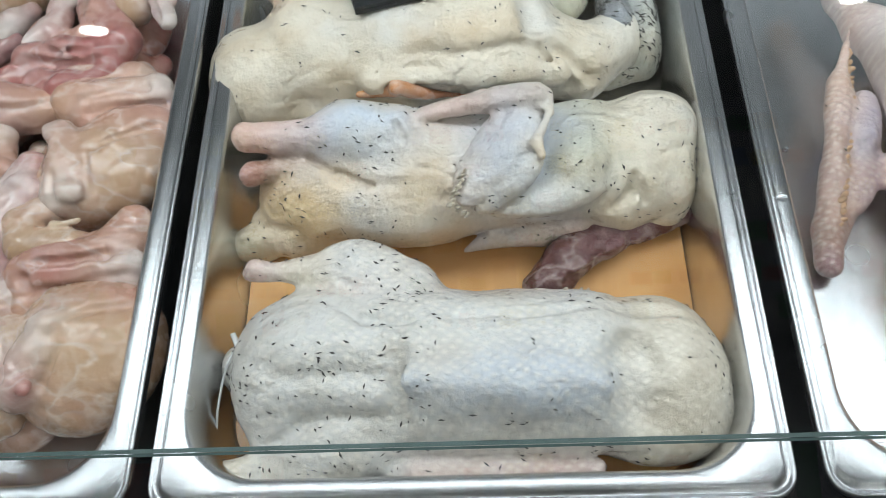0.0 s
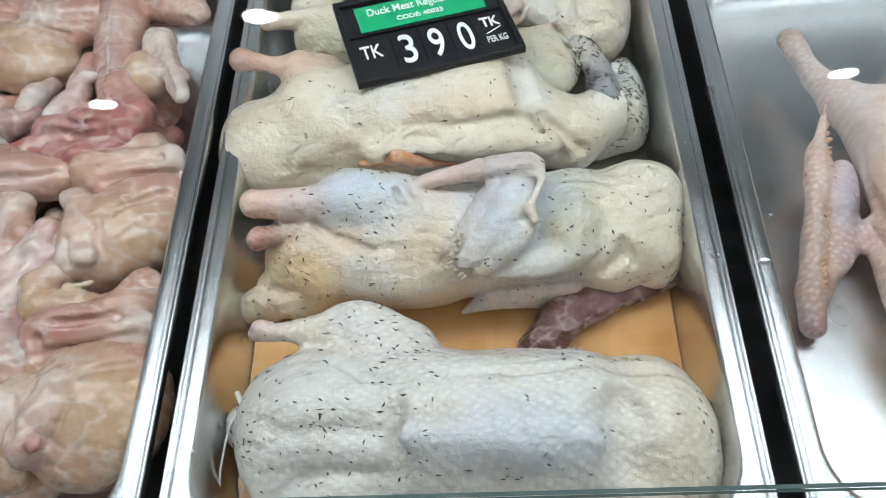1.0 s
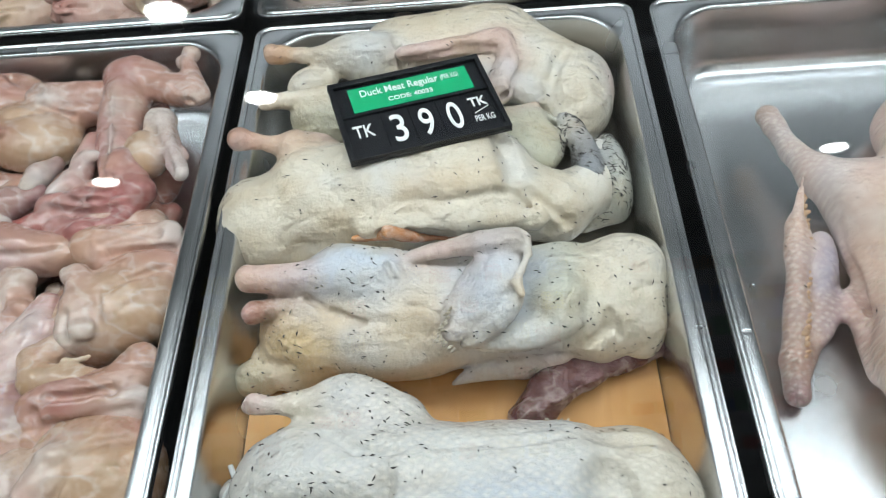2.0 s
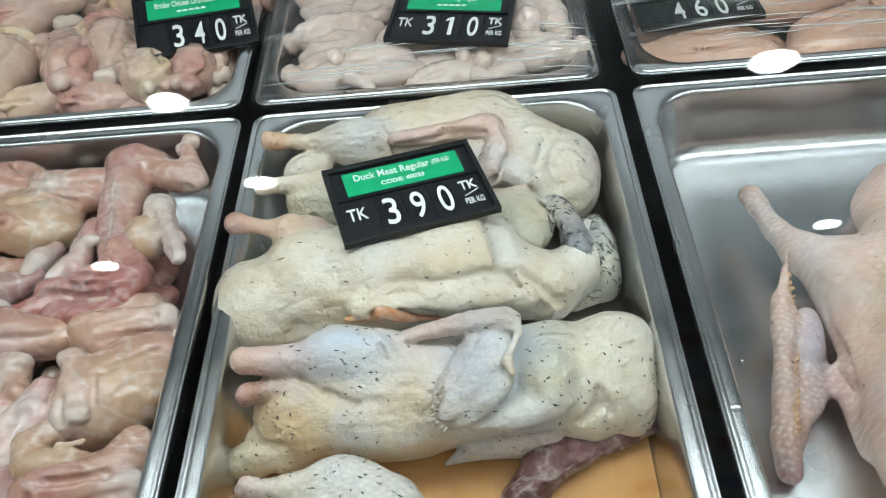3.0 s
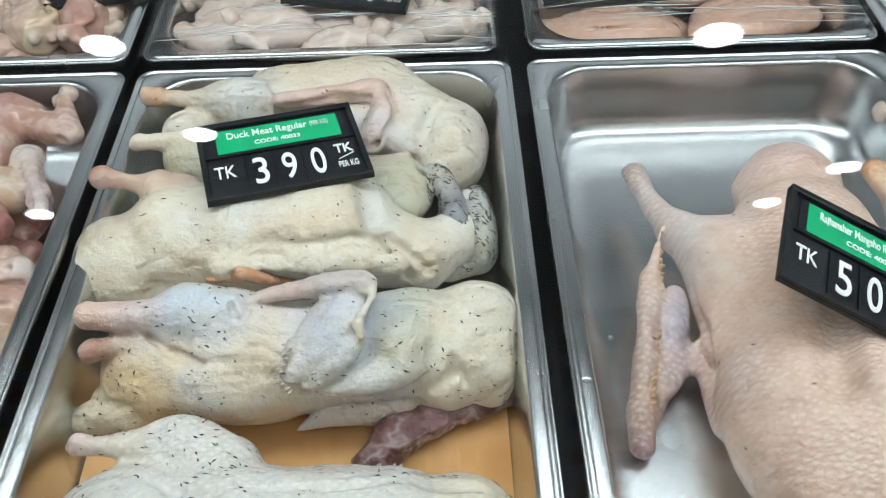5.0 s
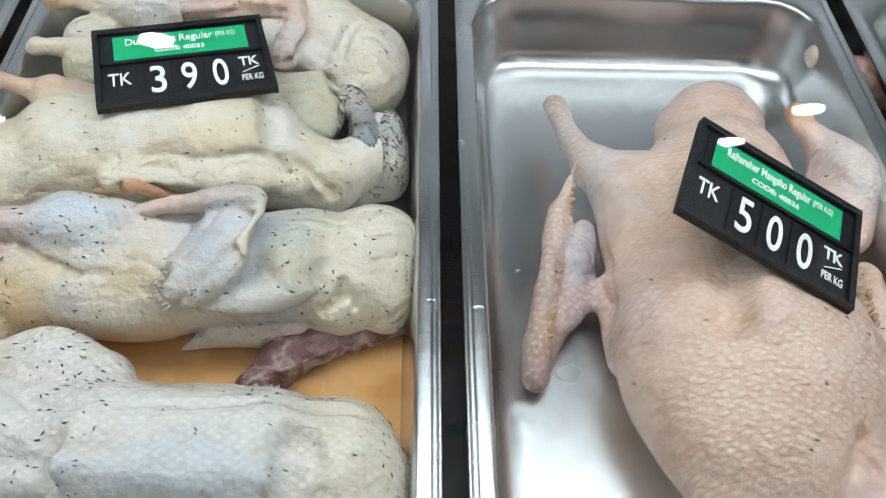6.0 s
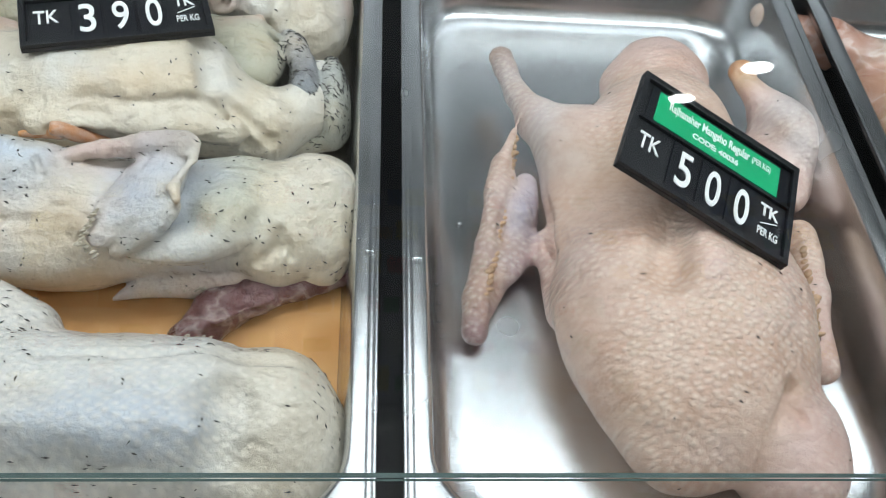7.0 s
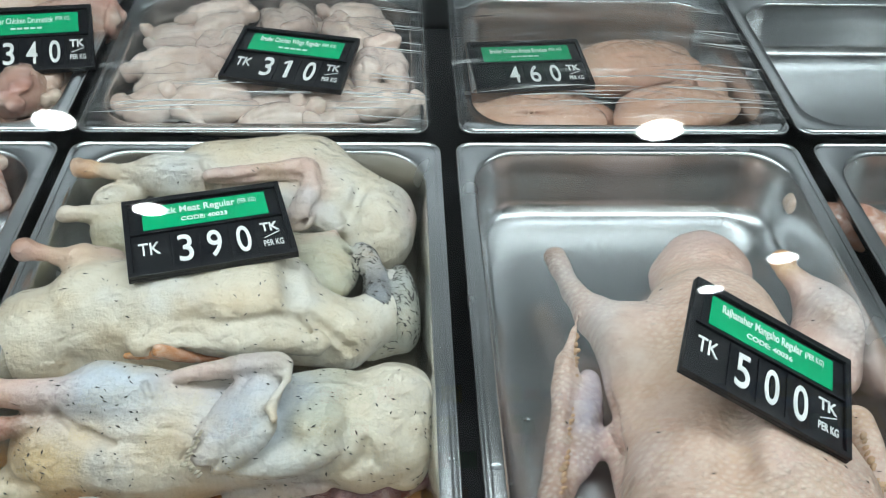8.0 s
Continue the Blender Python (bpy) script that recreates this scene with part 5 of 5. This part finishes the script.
for i, (x, y, z, a, s, tilt) in enumerate([
        (-0.190, 1.10, 0.870, 20, 1.0, 0), (-0.10, 1.10, 0.868, 200, 1.0, 0), (-0.02, 1.10, 0.868, 100, 1.0, 0), (0.03, 1.08, 0.868, 280, 1.0, 0), (-0.15, 1.02, 0.866, 10, 1.0, 0), (-0.04, 1.02, 0.866, 190, 1.0, 0),
        (-0.178, 1.160, 0.898, 26, 1.35, 4), (-0.188, 1.045, 0.894, 262, 1.45, 0), (-0.115, 1.078, 0.895, 108, 1.30, 0), (-0.076, 1.082, 0.896, 282, 1.10, 0), (-0.036, 1.050, 0.894, 122, 1.15, 0), (0.018, 1.060, 0.890, 85, 1.05, 0),
        (0.028, 1.078, 0.890, 292, 0.95, -6), (-0.130, 1.022, 0.880, 12, 1.0, 0), (-0.068, 1.018, 0.880, 4, 0.95, 0), (-0.152, 1.104, 0.888, 158, 0.95, 0), (-0.030, 1.180, 0.902, 8, 1.40, 0), (0.030, 1.165, 0.898, 172, 1.20, 0),
        (-0.020, 1.140, 0.892, 196, 1.0, 0), (-0.095, 1.135, 0.890, 60, 1.0, 0), (-0.100, 1.195, 0.888, 350, 1.1, 0), (-0.175, 1.005, 0.878, 30, 1.0, 0)]):
    drumstick((x, y, z), a, 400 + i, s, (DRUM, (0.58, 0.42, 0.33), (0.52, 0.34, 0.28))[i % 3], tilt, ((0.42, 0.13, 0.10), (0.60, 0.44, 0.26), (0.46, 0.20, 0.16))[i % 3])

for i, (x, y, z, a, s) in enumerate([
        (0.150, 1.02, 0.866, 0, 1.1), (0.22, 1.02, 0.866, 90, 1.1), (0.30, 1.02, 0.866, 180, 1.1), (0.36, 1.05, 0.866, 40, 1.0), (0.15, 1.11, 0.868, 200, 1.2), (0.24, 1.11, 0.868, 20, 1.2), (0.33, 1.12, 0.868, 120, 1.2),
        (0.18, 1.18, 0.870, 10, 1.1), (0.28, 1.18, 0.870, 180, 1.1),
        (0.158, 1.075, 0.896, 8, 1.35), (0.155, 1.018, 0.890, 210, 1.2), (0.205, 1.015, 0.890, 30, 1.2), (0.262, 1.008, 0.888, 170, 1.25), (0.320, 1.012, 0.888, 10, 1.1), (0.360, 1.020, 0.888, 200, 1.1),
        (0.150, 1.132, 0.895, 20, 1.0), (0.200, 1.120, 0.894, 250, 1.1), (0.190, 1.165, 0.895, 10, 1.15), (0.262, 1.172, 0.895, 300, 1.2), (0.335, 1.135, 0.896, 160, 1.2), (0.362, 1.075, 0.894, 70, 1.2),
        (0.330, 1.065, 0.892, 100, 1.0), (0.335, 1.175, 0.892, 20, 1.1), (0.240, 1.070, 0.886, 60, 1.2)]):
    chicken_wing((x, y, z + 0.004 * (i % 3) - 0.002), a + (37 * i) % 50 - 25, 500 + i, s * 0.86)
for i, (x, y, z, a, s) in enumerate([(0.52, 1.06, 0.862, 0, 1.1), (0.53, 1.13, 0.864, 20, 1.1), (0.64, 1.13, 0.864, 200, 1.1), (0.520, 1.020, 0.872, 176, 1.05), (0.655, 1.034, 0.876, 20, 1.0), (0.622, 1.100, 0.886, 14, 1.05), (0.700, 1.080, 0.868, 70, 0.8)]):
    chicken_breast((x, y, z), a, 600 + i, s)
for i, (x, y, z, a, s) in enumerate([(0.83, 0.80, 0.870, 110, 1.2), (0.84, 0.70, 0.868, 70, 1.2), (0.90, 0.78, 0.868, 200, 1.2), (0.92, 0.66, 0.868, 30, 1.2), (0.84, 0.60, 0.868, 300, 1.2), (0.94, 0.56, 0.868, 120, 1.2)]):
    leg_quarter((x, y, z), a, 700 + i, s, (0.42, 0.22, 0.16))


# ---- price tags ----
def price_tag(title, code, digits, origin, along, up, label, lead=True, unreadable=False):
    """Black plastic price frame with a green name card and three digit flaps. origin: its lower left corner."""
    X = Vector(along).normalized()
    U = Vector(up)
    U = (U - X * X.dot(U)).normalized()
    N = X.cross(U)
    root = new("price_tag")
    W, H = 0.118, 0.082
    m = Matrix((X, U, N)).transposed().to_4x4()
    m.translation = Vector(origin)
    root.matrix_world = m
    part("back_plate", boxed(0, W, 0, H, -0.003, 0.0), TAG_BLACK, root)
    for a in ((0, W, 0, 0.004), (0, W, H - 0.005, H), (0, 0.004, 0.004, H - 0.005), (W - 0.004, W, 0.004, H - 0.005)):
        part("frame_bar", boxed(a[0], a[1], a[2], a[3], 0.0002, 0.0032, bevel=0.0006), TAG_BLACK, root)
    part("divider", boxed(0.004, W - 0.004, 0.0437, 0.0455, 0.0002, 0.0022), TAG_BLACK, root)
    part("window_strip", boxed(0.008, W - 0.007, 0.0465, 0.0745, 0.0002, 0.0010), TAG_FLAP, root, "clear glossy card pocket")
    part("name_card", boxed(0.0135, W - 0.0130, 0.0475, 0.0735, 0.0011, 0.0015), CARD, root, "green printed name card")
    cx = 0.0578
    words(title, 0.0072, PRINT, "card_title", root, cx - 0.006, 0.0650, 0.0017, 0.060, 0.00012)
    words("(PER KG)", 0.0050, PRINT, "card_unit", root, cx + 0.033, 0.0652, 0.0017, 0.014)
    if unreadable:
        for i in range(5):
            part("code_bar", boxed(cx - 0.015 + i * 0.006, cx - 0.0105 + i * 0.006, 0.0535, 0.0560, 0.0016, 0.0018), PRINT, root)
    else:
        words(code, 0.0042, PRINT, "card_code", root, cx, 0.0548, 0.0017, 0.034, 0.00015)
    for i, d in enumerate(digits):
        x = 0.0402 + i * 0.0207
        part("digit_flap", boxed(x - 0.0095, x + 0.0095, 0.0055, 0.0420, 0.0002, 0.0014, bevel=0.0004), TAG_FLAP, root)
        if d == "1":
            # a one with a slanted flag at its top
            flag = [(0.0022, -0.0130), (0.0022, 0.0130), (-0.0008, 0.0130), (-0.0052, 0.0098), (-0.0052, 0.0066), (-0.0016, 0.0088), (-0.0016, -0.0130)]
            bm = bmesh.new()
            face = bm.faces.new([bm.verts.new((x + a, 0.0228 + b, 0.0018)) for a, b in reversed(flag)])
            up_face = bmesh.ops.extrude_face_region(bm, geom=[face])
            bmesh.ops.translate(bm, vec=(0, 0, 0.0003), verts=[v for v in up_face["geom"] if isinstance(v, bmesh.types.BMVert)])
            bmesh.ops.recalc_face_normals(bm, faces=bm.faces)
            part("digit", bm, PRINT, root)
        else:
            words(d, 0.0272, PRINT, "digit", root, x + 0.0006, 0.0232, 0.0018, 0.0102, 0.0003)
    if lead:
        words("TK", 0.0125, PRINT, "currency_mark", root, 0.0160, 0.0285, 0.0006, 0.0150, 0.0002)
    words("TK", 0.0090, PRINT, "unit_currency", root, 0.1025, 0.0335, 0.0006, 0.0135, 0.0003)
    bm = boxed(-0.0065, 0.0065, -0.0004, 0.0004, 0.0004, 0.0008)
    bmesh.ops.transform(bm, matrix=pose(0.1030, 0.0245, 0, 0, 0, 24), verts=bm.verts)
    part("slash", bm, PRINT, root)
    words("PER KG", 0.0060, PRINT, "unit_text", root, 0.1030, 0.0160, 0.0006, 0.0145, 0.0001)
    return tagged(root, label, "price tag", "price tags")


price_tag("Duck Meat Regular", "CODE: 40033", "390", (0.1936, 0.7473, 0.9330), (0.959, 0.278, -0.055), (-0.277, 0.960, 0.008), "black price tag with green duck meat card, on ducks")
price_tag("Broiler Chicken Wings Regular", "", "310", (0.2110, 1.0257, 0.9173), (0.981, -0.193, -0.003), (0.192, 0.977, 0.087), "black price tag with green card, on chicken wings", unreadable=True)
price_tag("Broiler Chicken Drumstick", "", "340", (-0.0302, 1.0367, 0.9090), (0.969, 0.233, -0.060), (-0.197, 0.927, 0.315), "black price tag with green card, on chicken drumsticks", lead=False, unreadable=True)
price_tag("Broiler Chicken Breast Boneless", "", "460", (0.4577, 1.0325, 0.9000), (0.997, 0.074, 0.0), (-0.074, 0.997, 0.030), "black price tag with green card, on chicken breasts", lead=False, unreadable=True)
price_tag("Rajhansher Mangsho Regular", "CODE: 40036", "500", (0.5476, 0.6442, 0.9622), (0.875, -0.352, -0.331), (0.370, 0.929, -0.015), "black price tag with green goose meat card, on goose")


# ---- stretch film over two pans ----
def film_sheet(x0, x1, y0, y1, seed):
    g = np.random.RandomState(seed)
    nx, ny = 60, 90
    verts, faces = [], []
    folds = [(g.uniform(0, 1), g.uniform(0.004, 0.012), g.uniform(-0.25, 0.25), g.uniform(0.0010, 0.0028)) for _ in range(26)]
    for j in range(ny):
        for i in range(nx):
            u, v = i / (nx - 1), j / (ny - 1)
            z = RIM + 0.0035 + 0.012 * math.sin(math.pi * u) * math.sin(math.pi * v) ** 0.5
            for c, w, sl, hgt in folds:
                z += hgt * math.exp(-(((v - c - sl * (u - 0.5)) / w) ** 2)) * (0.4 + 0.6 * abs(2 * u - 1))
            verts.append((x0 + u * (x1 - x0), y0 + v * (y1 - y0), z))
    for j in range(ny - 1):
        for i in range(nx - 1):
            a = j * nx + i
            faces.append((a, a + 1, a + nx + 1, a + nx))
    ob = mesh_ob("stretch_film", verts, faces, FILM)
    ob.visible_shadow = False
    # thin whitened tubes stand in for the reflections along the film's folds
    bm = bmesh.new()
    for i in range(34):
        side = i % 3
        v = g.uniform(0.02, 0.26) if side < 2 else g.uniform(0.1, 0.8)
        a = g.uniform(0.0, 0.75) if side == 0 else (g.uniform(0.55, 0.8) if side == 1 else 0.82)
        b = min(1.0, a + g.uniform(0.12, 0.45))
        sl, r = g.uniform(-0.06, 0.06), g.uniform(0.00025, 0.0008)
        pts = []
        for k in range(6):
            u = a + (b - a) * k / 5
            vv = v + sl * (u - 0.5) + 0.006 * math.sin(9 * u + i)
            pts.append((x0 + u * (x1 - x0), y0 + vv * (y1 - y0), RIM + 0.006 + 0.012 * math.sin(math.pi * u) * math.sin(math.pi * min(1, max(0, vv))) ** 0.5 + g.uniform(0.0, 0.001)))
        tube(bm, pts, [r * 0.2, r, r * 1.2, r, r * 0.8, r * 0.2], 5)
    fold = part("film_folds", bm, FILM_FOLD, ob, "creases of stretched film, coloured pale as if catching light", True)
    fold.visible_shadow = False
    return tagged(ob, "clear wrinkled stretch film drawn over a steel pan", "stretch film", "stretch films")


film_sheet(0.088, 0.410, Z0 - 0.001, Z1 + 0.002, 1)
film_sheet(0.434, 0.752, Z0 + 0.02, Z1 + 0.002, 2)


# ---- the loop of clear plastic tie, water beads ----
bm = tube(bmesh.new(), [(0.1232, 0.5524, 0.8850), (0.1267, 0.5447, 0.8820), (0.1221, 0.5386, 0.8800), (0.1194, 0.5343, 0.8780), (0.1167, 0.5255, 0.8740), (0.1139, 0.5123, 0.8680), (0.1125, 0.5042, 0.8620), (0.1147, 0.4933, 0.8560)], [0.0016, 0.0022, 0.0016, 0.0009, 0.0008, 0.0008, 0.0008, 0.0008], 6)
tagged(part("plastic_tie", bm, CLEAR_PLASTIC, None, "", True), "thin clear plastic tie lying against the pan wall", "plastic tie")
g = random.Random(5)
bm = bmesh.new()
for x, y, z, r in [(0.412, 0.623, RIM, 0.0028), (0.440, 0.618, RIM, 0.0035), (0.475, 0.695, 0.8362, 0.0022), (0.457, 0.640, 0.842, 0.002), (0.458, 0.625, 0.842, 0.0018), (0.4575, 0.612, 0.842, 0.002), (0.459, 0.60, 0.842, 0.0018)] + \
        [(g.uniform(0.425, 0.4255), g.uniform(0.50, 0.80), 0.8338, g.uniform(0.001, 0.002)) for _ in range(8)] + [(0.088, g.uniform(0.50, 0.8), 0.8338, g.uniform(0.001, 0.002)) for _ in range(6)] + \
        [(g.uniform(0.405, 0.416), g.uniform(0.5, 0.94), RIM, g.uniform(0.0006, 0.0012)) for _ in range(10)]:
    bmesh.ops.create_icosphere(bm, subdivisions=2, radius=1, matrix=Matrix.Translation((x, y, z + r * 0.15)) @ Matrix.Diagonal((r, r * g.uniform(0.7, 1.1), r * 0.45, 1)))
ob = part("water_beads", bm, WATER, None, "", True)
ob.visible_shadow = False
tagged(ob, "beads of water on steel rims and deck", "water beads", kind="stuff")
for x, y, r in LAMPS:
    ceiling_lamp(x, y, r)


# ---- grocery shelves across the aisle ----
def grocery_shelf(x, y, n):
    root = new("grocery_shelf")
    root.location = (x, y, 0)
    for s in (-0.6, 0.6):
        part("upright", boxed(s - 0.02, s + 0.02, -0.2, 0.2, 0.0, 3.1, bevel=0.004), STEEL_DULL, root)
    for z in (0.15, 0.6, 1.05, 1.5, 1.95, 2.35, 2.75):
        part("shelf_board", boxed(-0.58, 0.58, -0.2, 0.2, z, z + 0.03, bevel=0.004), PAINT, root)
    tagged(root, "tall grey steel shop shelf stacked with packets", "shelf", "grocery shelves")
    g = random.Random(n)
    for z in (0.63, 1.08, 1.53, 1.98, 2.38, 2.78):
        at = -0.55
        while at < 0.42:
            w, h = g.uniform(0.09, 0.16), g.uniform(0.14, 0.3)
            ob = part("grocery_packet", boxed(-w / 2, w / 2, -0.06, 0.06, 0, h, bevel=0.008), g.choice(PACKETS))
            ob.location = (x + at + w / 2, y + 0.1, z + 0.001)
            tagged(ob, "plain coloured grocery packet standing on a shelf", "packet", "grocery packets")
            at += w + g.uniform(0.01, 0.05)


PACKETS = [plain("packet_print", c, 0.4, 20, 0.25) for c in ((0.55, 0.06, 0.04), (0.62, 0.50, 0.06), (0.08, 0.30, 0.10), (0.65, 0.63, 0.58), (0.10, 0.18, 0.42), (0.45, 0.24, 0.08))]
for i, x in enumerate((-2.3, -1.0, 0.3, 1.6, 2.9)):
    grocery_shelf(x, -4.2, 40 + i)
